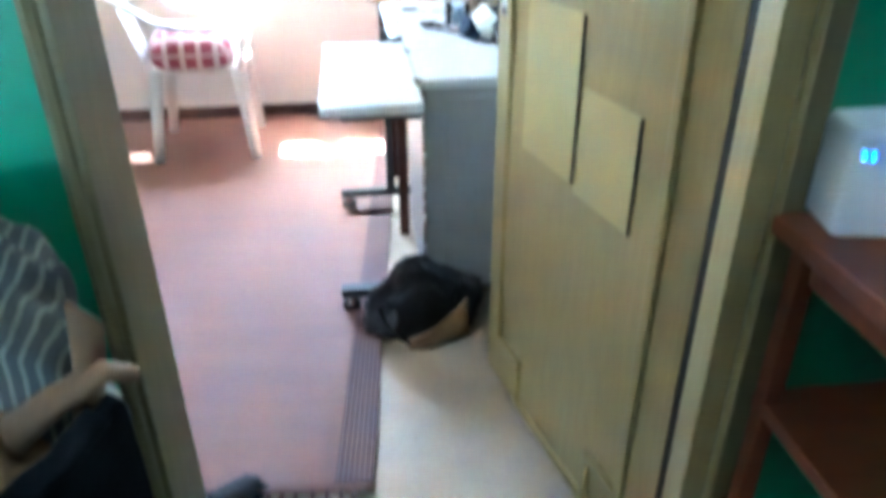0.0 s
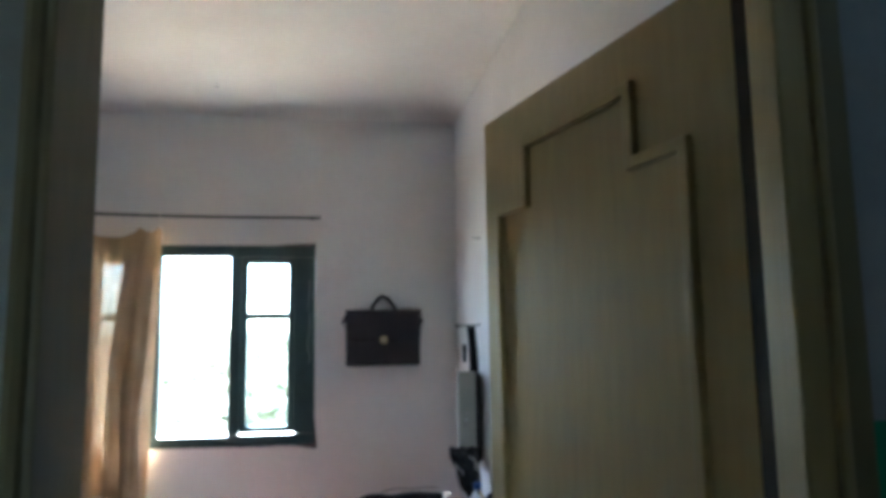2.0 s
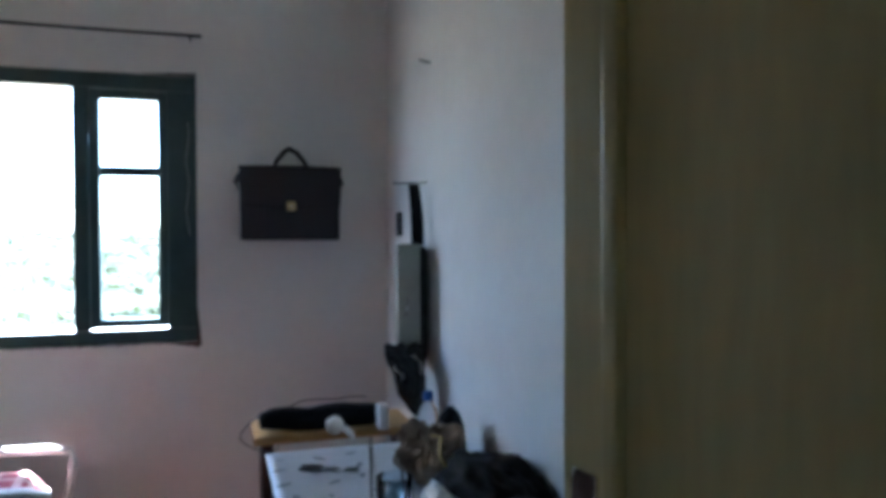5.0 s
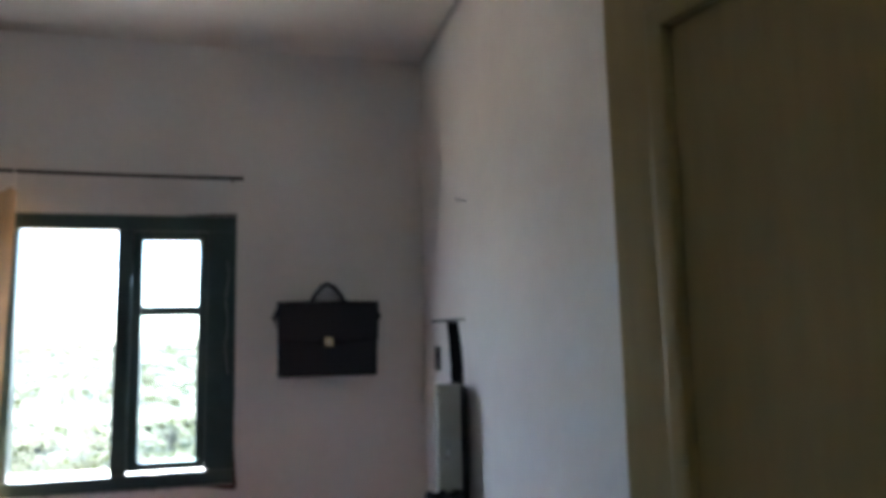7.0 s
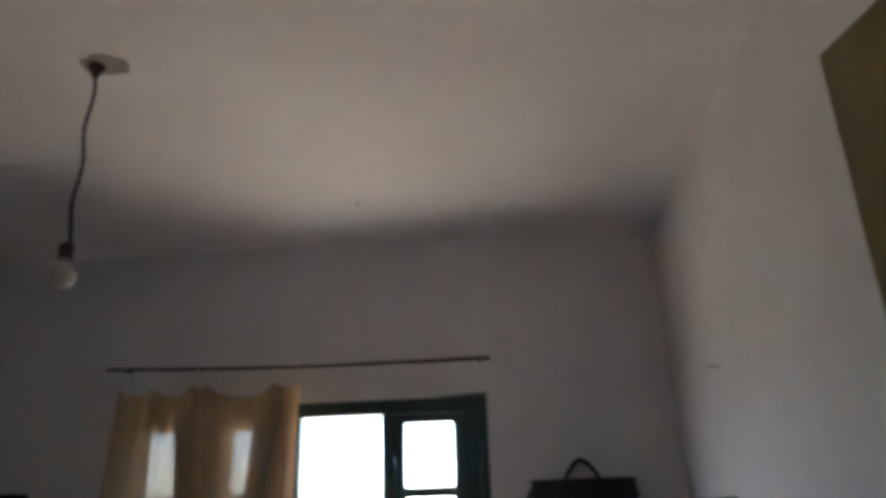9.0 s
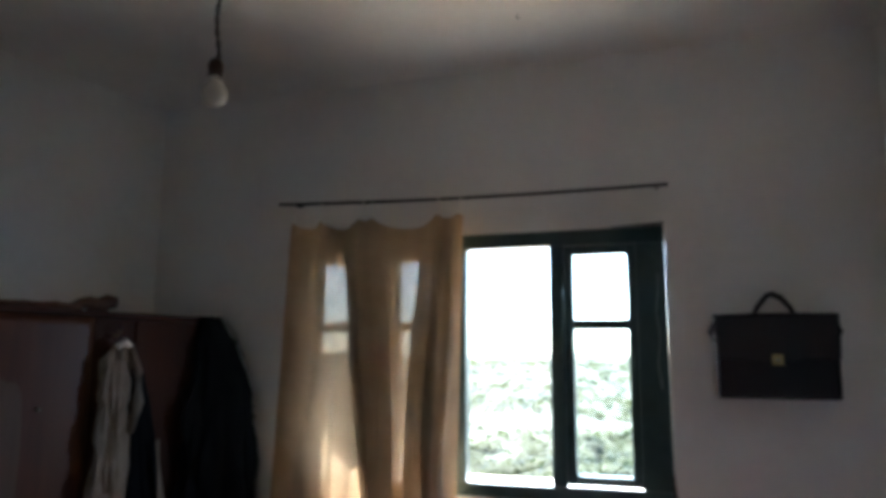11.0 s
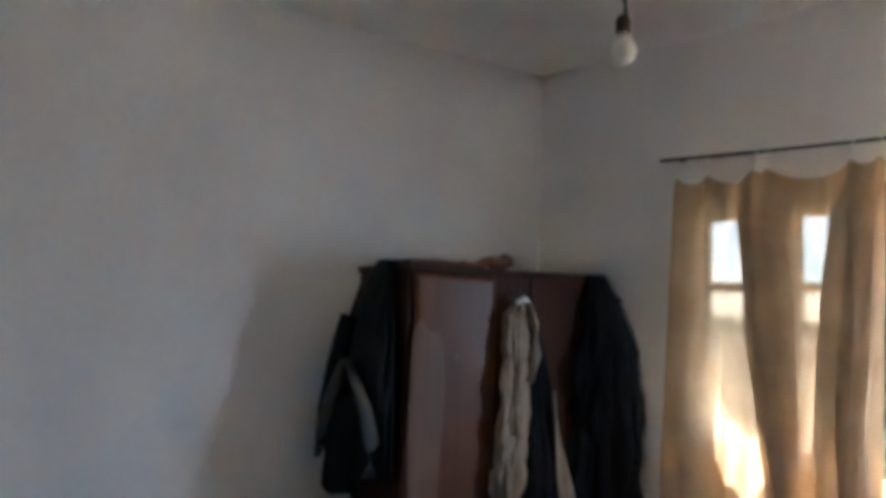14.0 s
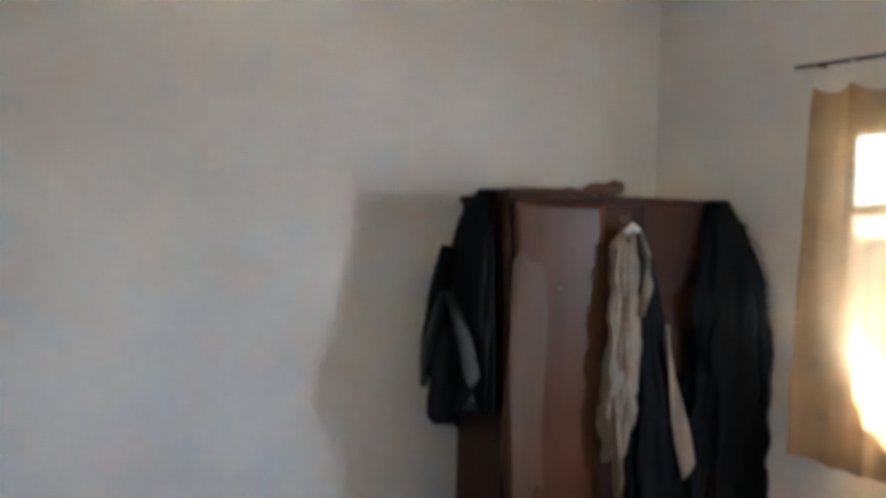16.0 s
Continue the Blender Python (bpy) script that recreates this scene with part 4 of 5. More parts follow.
def jacket():
    j = thing("jacket", "black jacket with grey sleeve panels hanging on the wardrobe side", "jacket", WARD)
    part("body", garment([(-0.025, 0.16, 1.700, 0.024, 0.050), (-0.040, 0.20, 1.60, 0.038, 0.13), (-0.050, 0.235, 1.40, 0.046, 0.195), (-0.060, 0.235, 1.20, 0.050, 0.215), (-0.068, 0.225, 0.89, 0.055, 0.220)], 6, 0.13, 70, 0.4), BLACKCLOTH, j, smooth=True)
    part("sleeve", tube([(-0.10, 0.30, 1.48), (-0.13, 0.33, 1.30), (-0.15, 0.36, 1.12), (-0.15, 0.37, 0.98)], [0.055, 0.058, 0.05, 0.042], 14, flat=0.7), BLACKCLOTH, j, smooth=True)
    part("sleeve_panel", tube([(-0.140, 0.220, 1.316), (-0.140, 0.130, 1.25), (-0.125, 0.070, 1.15), (-0.115, 0.025, 1.036), (-0.115, 0.030, 0.915)], [0.016, 0.026, 0.032, 0.034, 0.030], 14, flat=0.6), GREYCLOTH, j, "grey sleeve panel", True)
    part("sleeve_panel", tube([(-0.150, 0.230, 1.315), (-0.165, 0.285, 1.19), (-0.175, 0.345, 1.05), (-0.175, 0.385, 0.93)], [0.016, 0.034, 0.030, 0.016], 14, flat=0.6), GREYCLOTH, j, "grey sleeve panel", True)
    part("hem_panel", garment([(-0.11, 0.29, 1.18, 0.04, 0.10), (-0.12, 0.29, 1.02, 0.048, 0.13), (-0.12, 0.29, 0.82, 0.048, 0.13)], 5, 0.10, 50, 1.2), BLACKCLOTH, j, smooth=True)
    return j


jacket()


def shirt():
    s = thing("blouse", "crumpled beige blouse on a hanger hooked to the wardrobe", "blouse", WARD)
    part("body", garment([(0.455, -0.060, 1.565, 0.020, 0.018), (0.440, -0.062, 1.50, 0.055, 0.026), (0.435, -0.064, 1.30, 0.056, 0.030), (0.437, -0.066, 1.05, 0.060, 0.032), (0.425, -0.066, 0.90, 0.066, 0.034), (0.405, -0.064, 0.73, 0.034, 0.026)], 5, 0.30, 150, 0.9, 10, 0.55), BEIGECLOTH, s, smooth=True)
    part("sleeve", tube([(0.49, -0.07, 1.56), (0.515, -0.085, 1.47), (0.52, -0.09, 1.36), (0.50, -0.085, 1.25)], [0.020, 0.032, 0.030, 0.016], 14, flat=0.5), BEIGECLOTH, s, smooth=True)
    part("sleeve", tube([(0.41, -0.08, 1.05), (0.40, -0.09, 0.85), (0.42, -0.085, 0.66), (0.425, -0.08, 0.56)], [0.030, 0.034, 0.022, 0.010], 14, flat=0.5), BEIGECLOTH, s, smooth=True)
    part("collar", tube([(0.43, -0.075, 1.555), (0.455, -0.085, 1.575), (0.485, -0.075, 1.560)], [0.010, 0.014, 0.010], 10), SILL, s, "white collar")
    part("hanger_hook", tube([(0.455, -0.05, 1.585), (0.455, -0.05, 1.62), (0.462, -0.048, 1.632), (0.470, -0.046, 1.622)], 0.003, 6), IRON, s)
    return s


shirt()


def dark_skirt():
    s = thing("skirt", "long dark navy skirt with a beige underlayer hanging beside the blouse", "skirt", WARD)
    part("cloth", garment([(0.530, -0.045, 1.46, 0.035, 0.020), (0.560, -0.050, 1.25, 0.060, 0.028), (0.590, -0.055, 0.95, 0.085, 0.034), (0.610, -0.055, 0.60, 0.130, 0.040), (0.625, -0.055, 0.42, 0.150, 0.040)], 8, 0.16, 80, 0.2, 6, 0.25), NAVY, s, smooth=True)
    o = part("underlayer", sheet(lambda u, v: Vector((0.600 + 0.115 * v ** 1.3 + (u - 0.5) * (0.012 + 0.055 * v), -0.105 - 0.010 * math.sin(v * 7 + u * 3), 1.22 - 0.58 * v + 0.05 * u * v)), 10, 30), BEIGECLOTH, s, "beige underlayer edge", True)
    thicken(o, 0.004)
    return s


dark_skirt()


def coat():
    c = thing("coat", "long black coat with ragged lace edge at the wardrobe corner", "coat", WARD)
    part("body", garment([(0.88, -0.020, 1.690, 0.045, 0.030), (0.91, -0.040, 1.58, 0.095, 0.050), (0.93, -0.055, 1.35, 0.165, 0.062), (0.935, -0.060, 1.05, 0.185, 0.066), (0.925, -0.060, 0.70, 0.205, 0.068), (0.915, -0.060, 0.42, 0.215, 0.066)], 9, 0.13, 90, 1.7, 7, 0.28), NAVY, c, smooth=True)
    part("sleeve", tube([(0.99, -0.06, 1.50), (1.035, -0.085, 1.30), (1.05, -0.095, 1.08), (1.05, -0.095, 0.90)], [0.035, 0.048, 0.044, 0.030], 14, flat=0.7), NAVY, c, smooth=True)
    rc = random.Random(4)
    for k in range(26):
        z = 1.60 - k * 0.045
        x = 0.93 + 0.17 * min(1, (1.70 - z) / 0.5) + 0.005 * math.sin(k * 2.1)
        part("lace_scallop", tube([(x, -0.06, z), (x + rc.uniform(0.015, 0.045), -0.07, z - 0.015), (x + 0.002, -0.06, z - 0.034)], 0.009, 6), BLACKCLOTH, c)
    return c


coat()


def blue_bag():
    b = thing("cloth_bag", "blue cloth bag slumped on the floor beside the wardrobe", "bag")
    part("body", heap(-0.92, 2.66, 0.0, 0.15, 0.13, 0.24, 3.0, 0.25), BLUECLOTH, b, smooth=True)
    part("strap", tube([(-0.98, 2.62, 0.25), (-0.95, 2.60, 0.33), (-0.90, 2.62, 0.34), (-0.86, 2.66, 0.26)], 0.008, 6), BLUECLOTH, b)
    return b


blue_bag()


# ---------- plastic chair ----------
def chair():
    c = thing("plastic_armchair", "white moulded plastic armchair standing by the window wall", "chair", pose(0.335, 3.56, 0, 0, 0, 3))
    # forward is +x; half width along y
    hw, f, b = 0.235, 0.235, -0.20
    def seat(u, v):
        x, y = b + u * (f - b), -hw + 0.02 + v * (2 * hw - 0.04)
        return Vector((x, y, 0.425 - 0.018 * math.sin(u * math.pi) * math.sin(v * math.pi) + 0.012 * u))
    s = part("seat", sheet(seat, 16, 16), WHITEPLASTIC, c, smooth=True)
    thicken(s, 0.012)
    for x, y, dx, dy in ((f - 0.03, -hw + 0.02, 0.035, -0.03), (f - 0.03, hw - 0.02, 0.035, 0.03), (b + 0.03, -hw + 0.03, -0.05, -0.03), (b + 0.03, hw - 0.03, -0.05, 0.03)):
        part("leg", tube([(x, y, 0.43), (x + dx * 0.5, y + dy * 0.5, 0.22), (x + dx, y + dy, 0.0)], [0.036, 0.030, 0.022], 8), WHITEPLASTIC, c, smooth=True)
    def back(u, v):
        y = -hw + 0.03 + u * (2 * hw - 0.06)
        arch = 0.045 * (1 - (2 * u - 1) ** 2)
        return Vector((b - 0.01 - 0.10 * v - 0.05 * (1 - (2 * u - 1) ** 2) * 0.6, y * (1 + 0.05 * v), 0.43 + v * (0.33 + arch)))
    for k in range(3):
        u0 = 0.245 + k * 0.185
        sl = part("back_slat", sheet(lambda u, v, u0=u0: back(u0 + u * 0.14, v), 5, 14), WHITEPLASTIC, c, smooth=True)
        thicken(sl, 0.010)
    part("top_rail", tube([back(k / 14, 1.0) for k in range(15)], 0.022, 10, flat=0.6), WHITEPLASTIC, c, smooth=True)
    for s in (-1, 1):
        y = s * (hw + 0.012)
        pts = [(b - 0.115, s * (hw - 0.02), 0.765), (b - 0.05, y, 0.74), (b + 0.06, y, 0.665), (b + 0.18, y, 0.635), (f - 0.06, y, 0.628), (f + 0.0, y, 0.615), (f + 0.012, y * 0.98, 0.57), (f - 0.015, y * 0.95, 0.43)]
        part("armrest", tube(pts, [0.020, 0.026, 0.030, 0.030, 0.030, 0.028, 0.024, 0.026], 10, flat=0.55), WHITEPLASTIC, c, smooth=True)
    return c


chair()


def cushion():
    c = thing("cushion", "red plaid cushion lying on the plastic chair", "cushion", pose(0.335, 3.56, 0.437, 0, 0, 3))
    bm = bmesh.new()
    bmesh.ops.create_uvsphere(bm, u_segments=36, v_segments=18, radius=1)
    for v in bm.verts:
        p = v.co.copy()
        q = lambda t: math.copysign(abs(t) ** 0.5, t)
        v.co = Vector((-0.010 + q(p.x) * 0.195, q(p.y) * 0.225, 0.074 + p.z * 0.096 * (1 + 0.25 * noise.noise(p * 2)) - 0.030 * max(0.0, p.x) - 0.035 * max(0.0, -p.y) ** 2))
    part("cover", bm, PLAIDRED, c, smooth=True)
    part("piping", tube([(-0.005 + math.copysign(abs(math.cos(a)) ** 0.5, math.cos(a)) * 0.195, math.copysign(abs(math.sin(a)) ** 0.5, math.sin(a)) * 0.20, 0.076) for a in [k * math.pi / 24 for k in range(49)]], 0.006, 6, False), PLAIDRED, c)
    return c


cushion()


# ---------- sewing table and what is on it ----------
def sewing_table():
    t = thing("sewing_table", "pale grey laminate sewing table with a raised side leaf, on castors", "sewing table")
    part("tabletop", box((1.252, 1.825, 0.745), (1.76, 2.385, 0.772), 0.004), LAMINATE, t)
    lf = part("leaf", box((0.992, 1.615, 0.742), (1.247, 2.30, 0.770), 0.005), LAMINATE, t, "raised side leaf")
    part("leaf_bracket", box((1.04, 1.70, 0.705), (1.247, 1.73, 0.742), 0.003), IRON, lf)
    part("leaf_bracket", box((1.04, 2.20, 0.705), (1.247, 2.23, 0.742), 0.003), IRON, lf)
    for y in (1.78, 2.14):
        part("leaf_hinge", box((1.238, y, 0.768), (1.262, y + 0.06, 0.7735), 0.001), CHROME, t)
    cab = part("cabinet", box((1.265, 1.845, 0.10), (1.75, 2.36, 0.745), 0.004), CABGREY, t, "grey painted cabinet body")
    part("door_panel", box((1.330, 1.838, 0.14), (1.735, 1.846, 0.715), 0.003), CABGREY, cab)
    part("knob", tube([(1.485, 1.838, 0.52), (1.485, 1.818, 0.52)], [0.008, 0.011], 10), IRON, cab)
    part("edge_trim", box((1.262, 1.838, 0.12), (1.272, 1.848, 0.735), 0.002), CHROME, cab, "bright metal corner trim")
    for y0 in (1.88, 2.66):
        fb = part("foot_bar", box((1.00, y0, 0.062), (1.74, y0 + 0.045, 0.092), 0.006), IRON, t)
        for x in (1.03, 1.70):
            ca = part("castor", tube([(x, y0 + 0.010, 0.028), (x, y0 + 0.035, 0.028)], 0.028, 14), BLACKLEATHER, fb)
            part("castor_fork", box((x - 0.014, y0 + 0.004, 0.03), (x + 0.014, y0 + 0.041, 0.064), 0.003), CHROME, ca)
    part("leg_panel", box((1.30, 2.66, 0.092), (1.70, 2.70, 0.66), 0.004), CABGREY, t)
    for x in (1.19, 1.245):
        part("leg_post", box((x, 2.665, 0.09), (x + 0.03, 2.695, 0.735), 0.003), IRON, t)
    part("stretcher", box((1.30, 2.36, 0.30), (1.34, 2.66, 0.34), 0.003), IRON, t)
    return t


sewing_table()


def corner_desk():
    d = thing("small_table", "small dark wooden table with a pale printed oilcloth on top", "table")
    top = part("tabletop", box((1.215, 2.395, 0.735), (1.775, 3.045, 0.758), 0.004), WARDWOOD, d)
    cl = part("oilcloth", sheet(lambda u, v: Vector((1.208 + u * 0.57, 2.392 + v * 0.655, 0.762 + 0.0015 * noise.noise((u * 9, v * 9, 0)))), 20, 20), PAPERCLOTH, d, "pale oilcloth printed with grey leaves", True)
    thicken(cl, 0.003)
    rr = random.Random(12)
    for i in range(5):
        for j in range(6):
            x, y = 1.25 + i * 0.105 + rr.uniform(-0.02, 0.02), 2.44 + j * 0.105 + rr.uniform(-0.02, 0.02)
            a, l = rr.uniform(0, 3.1), rr.uniform(0.012, 0.024)
            bm = bmesh.new()
            n = 10
            vs = [bm.verts.new((x + math.cos(a) * l * math.cos(2 * math.pi * k / n) - math.sin(a) * l * 0.4 * math.sin(2 * math.pi * k / n), y + math.sin(a) * l * math.cos(2 * math.pi * k / n) + math.cos(a) * l * 0.4 * math.sin(2 * math.pi * k / n), 0.7665)) for k in range(n)]
            bm.faces.new(vs)
            part("printed_leaf", bm, PRINTPALE, cl)
    for x in (1.225, 1.735):
        for y in (2.41, 3.0):
            part("leg", box((x, y, 0), (x + 0.035, y + 0.035, 0.735), 0.003), WARDWOOD, d)
    part("apron", box((1.235, 2.42, 0.66), (1.250, 3.01, 0.735), 0.002), WARDWOOD, d)
    return d


PRINTPALE = mat("pale_grey_print", (0.15, 0.16, 0.19), (0.10, 0.11, 0.13), 15, 0.4, bump=0)
corner_desk()


def yellow_shelf():
    s = thing("plank_bench", "yellow pine plank bench set against the corner", "bench")
    part("plank", box((1.182, 3.19, 0.746), (1.70, 3.44, 0.771), 0.005), YELLOWWOOD, s)
    for x in (1.19, 1.64):
        part("leg", box((x + 0.02, 3.24, 0), (x + 0.055, 3.40, 0.746), 0.004), WARDWOOD, s)
    return s


yellow_shelf()


def long_case():
    c = thing("long_case", "long black soft case lying on the yellow plank", "case")
    pts = [(1.205 + k * 0.039, 3.255 + 0.008 * math.sin(k), 0.808 + 0.004 * math.sin(k * 1.3)) for k in range(11)]
    part("case", tube(pts, [0.024, 0.035, 0.037, 0.038, 0.036, 0.038, 0.037, 0.038, 0.037, 0.036, 0.026], 14), BLACKCLOTH, c, smooth=True)
    part("zip", tube([(p[0], p[1] - 0.018, p[2] + 0.032) for p in pts[1:-1]], 0.003, 6), IRON, c)
    return c


long_case()


def cable():
    c = thing("cable", "thin black cable looped over the plank edge", "cable")
    part("loop", tube([(1.212 + 0.072 * math.cos(a), 3.185 + 0.03 * math.cos(a), 0.790 + 0.058 * math.sin(a) + 0.012 * math.sin(2 * a)) for a in [0.9 + k * math.pi / 16 for k in range(24)]], 0.0022, 6), IRON, c)
    part("tail", tube([(1.28, 3.24, 0.845), (1.34, 3.27, 0.862), (1.40, 3.29, 0.858), (1.46, 3.31, 0.85), (1.50, 3.31, 0.856), (1.56, 3.32, 0.85)], 0.0022, 6), IRON, c)
    return c


cable()


def cotton_ball():
    b = thing("thread_ball", "round white ball of thread lying before the black case", "thread ball")
    bm = bmesh.new()
    bmesh.ops.create_uvsphere(bm, u_segments=28, v_segments=18, radius=1)
    for v in bm.verts:
        d = 0.029 * (1 + 0.05 * noise.noise(v.co * 3) + 0.02 * math.sin(v.co.z * 40 + v.co.x * 14))
        v.co = Vector((1.428, 3.160, 0.801)) + v.co * d
    part("thread", bm, SILL, b, smooth=True)
    part("loose_end", tube([(1.452, 3.13, 0.80), (1.468, 3.12, 0.786), (1.478, 3.11, 0.770)], [0.012, 0.012, 0.008], 8), SILL, b, smooth=True)
    return b


cotton_ball()


def white_box():
    b = thing("white_box", "small upright white carton on the plank", "carton")
    part("carton", box((1.572, 3.16, 0.773), (1.602, 3.22, 0.850), 0.002), SILL, b)
    part("flap", box((1.572, 3.16, 0.850), (1.601, 3.19, 0.853), 0.001), SILL, b)
    return b


white_box()


def bottle():
    b = thing("bottle", "clear plastic bottle with a blue cap on the small table", "bottle")
    g = part("body", lathe([(0.030, 0.768), (0.032, 0.775), (0.032, 0.86), (0.028, 0.885), (0.014, 0.905), (0.0135, 0.918)], 18, (1.668, 2.93)), BOTTLEGLASS, b, "clear bottle body", True)
    g.visible_shadow = False
    part("cap", lathe([(0.016, 0.914), (0.016, 0.936), (0.013, 0.940)], 16, (1.668, 2.93)), BLUECAP, b, "blue screw cap", True)
    return b


bottle()


def scissors(x, y, z, turn, grip, scale=1.0):
    s = thing("scissors", "steel scissors with dark grips lying on the oilcloth", "scissors", pose(x, y, z, 0, 0, turn), "scissors on the tables")
    k = scale
    for sg in (-1, 1):
        bl = part("blade", box((0, -0.007, 0.001 + 0.003 * (sg > 0)), (0.13 * k, 0.007, 0.004 + 0.003 * (sg > 0)), 0.001, pose(0, 0, 0, 0, 0, 4 * sg)), CHROME, s, "bright steel blade")
        part("grip", tube([(-0.042 * k + 0.036 * k * math.cos(a), sg * 0.016 * k + 0.012 * k * math.sin(a), 0.006) for a in [j * math.pi / 8 for j in range(17)]], 0.0052, 8, False, 0.6), grip, bl, "moulded grip", True)
    return s


scissors(1.345, 2.835, 0.768, -22, BLACKLEATHER, 0.75)
scissors(1.385, 2.475, 0.774, -62, NAVY, 1.0)


def thread_stand():
    t = thing("thread_stand", "thin upright metal rod of a thread stand", "thread stand")
    part("rod", tube([(1.420, 2.552, 0.768), (1.418, 2.552, 0.925)], 0.0036, 8), CHROME, t)
    part("rod", tube([(1.480, 2.500, 0.768), (1.480, 2.500, 0.850)], 0.0030, 8), CHROME, t)
    part("foot", box((1.408, 2.490, 0.766), (1.492, 2.562, 0.770), 0.001), CHROME, t)
    return t


thread_stand()


BLUEGREY = mat("pale_blue_thread", (0.20, 0.30, 0.38), (0.12, 0.19, 0.25), 30, 0.8, bump=0.5)


def tumbler():
    g = thing("jar", "clear plastic jar with bits of thread on the sewing table", "jar")
    o = part("jar_wall", lathe([(0.036, 0.771), (0.040, 0.777), (0.041, 0.862), (0.038, 0.864), (0.036, 0.785)], 24, (1.452, 2.452)), BOTTLEGLASS, g, smooth=True)
    o.visible_shadow = False
    part("thread_bits", rumple(1.452, 2.452, 0.787, 0.026, 0.026, 0.035, 6.0, 0.4, 2.4, 28), BLUEGREY, g, "pale blue thread bits", True)
    return g


tumbler()


def sewing_machine():
    m = thing("sewing_machine", "low black sewing machine head sunk under loose dark cloth", "sewing machine", pose(1.60, 2.10, 0.773, 0, 0, 92) @ Matrix.Diagonal((0.62, 0.7, 0.30, 1)))
    part("bed", box((-0.19, -0.085, 0), (0.19, 0.085, 0.045), 0.012, seg=3), GLOSSBAG, m)
    part("pillar", tube([(0.13, 0, 0.04), (0.13, 0, 0.12), (0.12, 0, 0.20), (0.11, 0, 0.245)], [0.058, 0.050, 0.048, 0.050], 16), GLOSSBAG, m, smooth=True)
    part("arm", tube([(0.14, 0, 0.235), (0.05, 0, 0.25), (-0.06, 0, 0.245), (-0.16, 0, 0.235)], [0.052, 0.048, 0.042, 0.044], 16), GLOSSBAG, m, smooth=True)
    part("head", box((-0.185, -0.036, 0.10), (-0.125, 0.036, 0.27), 0.012, seg=3), GLOSSBAG, m)
    part("needle_bar", tube([(-0.155, 0, 0.10), (-0.155, 0, 0.052)], 0.005, 8), CHROME, m, "bright needle bar")
    part("hand_wheel", tube([(0.185, 0, 0.235), (0.207, 0, 0.235)], 0.065, 24), GLOSSBAG, m, smooth=True)
    part("spool_pin", tube([(0.05, 0.01, 0.29), (0.05, 0.01, 0.34)], 0.003, 6), CHROME, m)
    return m


sewing_machine()


def cloth_heap(name, label, category, material, args):
    h = thing(name, label, category)
    part("folds", rumple(*args), material, h, smooth=True)
    return h


TANPALE = mat("pale_brown_cloth", (0.36, 0.29, 0.22), (0.13, 0.085, 0.055), 14, 0.9, bump=0.5, fine=130)
BROWNDARK = mat("dark_brown_cloth", (0.016, 0.012, 0.0095), (0.009, 0.007, 0.006), 9, 0.9, bump=0.5, fine=130, spec=0.2)
DENIM = mat("blue_denim", (0.045, 0.075, 0.14), (0.025, 0.04, 0.08), 12, 0.9, bump=0.5, fine=160)
OCHRE = mat("ochre_ribbon", (0.46, 0.34, 0.13), (0.36, 0.25, 0.09), 12, 0.8, bump=0.3)
cloth_heap("crumpled_cloth", "crumpled brown and white cloth heaped on the small table", "cloth", TANPALE, (1.615, 2.74, 0.768, 0.090, 0.11, 0.085, 1.5, 0.75, 2.4, 80))
cloth_heap("dark_cloth", "dark brown cloth heaped against the wall", "cloth", BROWNDARK, (1.675, 2.45, 0.770, 0.105, 0.18, 0.080, 4.5, 0.5, 1.8, 80))
cloth_heap("dark_cloth", "dark brown cloth spilling over the sewing machine", "cloth", BROWNDARK, (1.645, 2.13, 0.773, 0.120, 0.24, 0.062, 11.5, 0.5, 2.0, 80))
cloth_heap("denim_cloth", "creased blue denim piece hanging at the table edge", "cloth", DENIM, (1.472, 2.335, 0.773, 0.026, 0.070, 0.045, 7.5, 0.7, 2.2, 56))
cloth_heap("pouch", "small black pouch lying on the table by the wall", "pouch", BLACKCLOTH, (1.700, 2.82, 0.768, 0.042, 0.05, 0.115, 2.5, 0.2, 1.4, 40))


def ribbon():
    r = thing("ribbon", "ochre ribbon trailing over the crumpled cloth", "ribbon")
    o = part("band", sheet(lambda u, v: Vector((1.585 + 0.05 * u + 0.010 * math.sin(u * 9) + 0.006 * v, 2.63 - 0.022 * math.sin(u * 3.1) - 0.012 * v, 0.895 - 0.085 * u + 0.02 * math.sin(u * 6))), 22, 2), OCHRE, r, smooth=True)
    thicken(o, 0.002)
    return r


ribbon()


def white_scrap():
    w = thing("white_cloth", "white cloth scrap lying folded across the dark cloth", "cloth")
    part("scrap", rumple(1.530, 2.345, 0.773, 0.040, 0.105, 0.062, 3.3, 0.45, 1.5, 60), SILL, w, smooth=True)
    return w


white_scrap()


# ---------- bag on the floor ----------
BAGCLOTH = mat("black_coated_cloth", (0.022, 0.023, 0.026), (0.012, 0.012, 0.014), 12, 0.42, bump=0.5, fine=120)


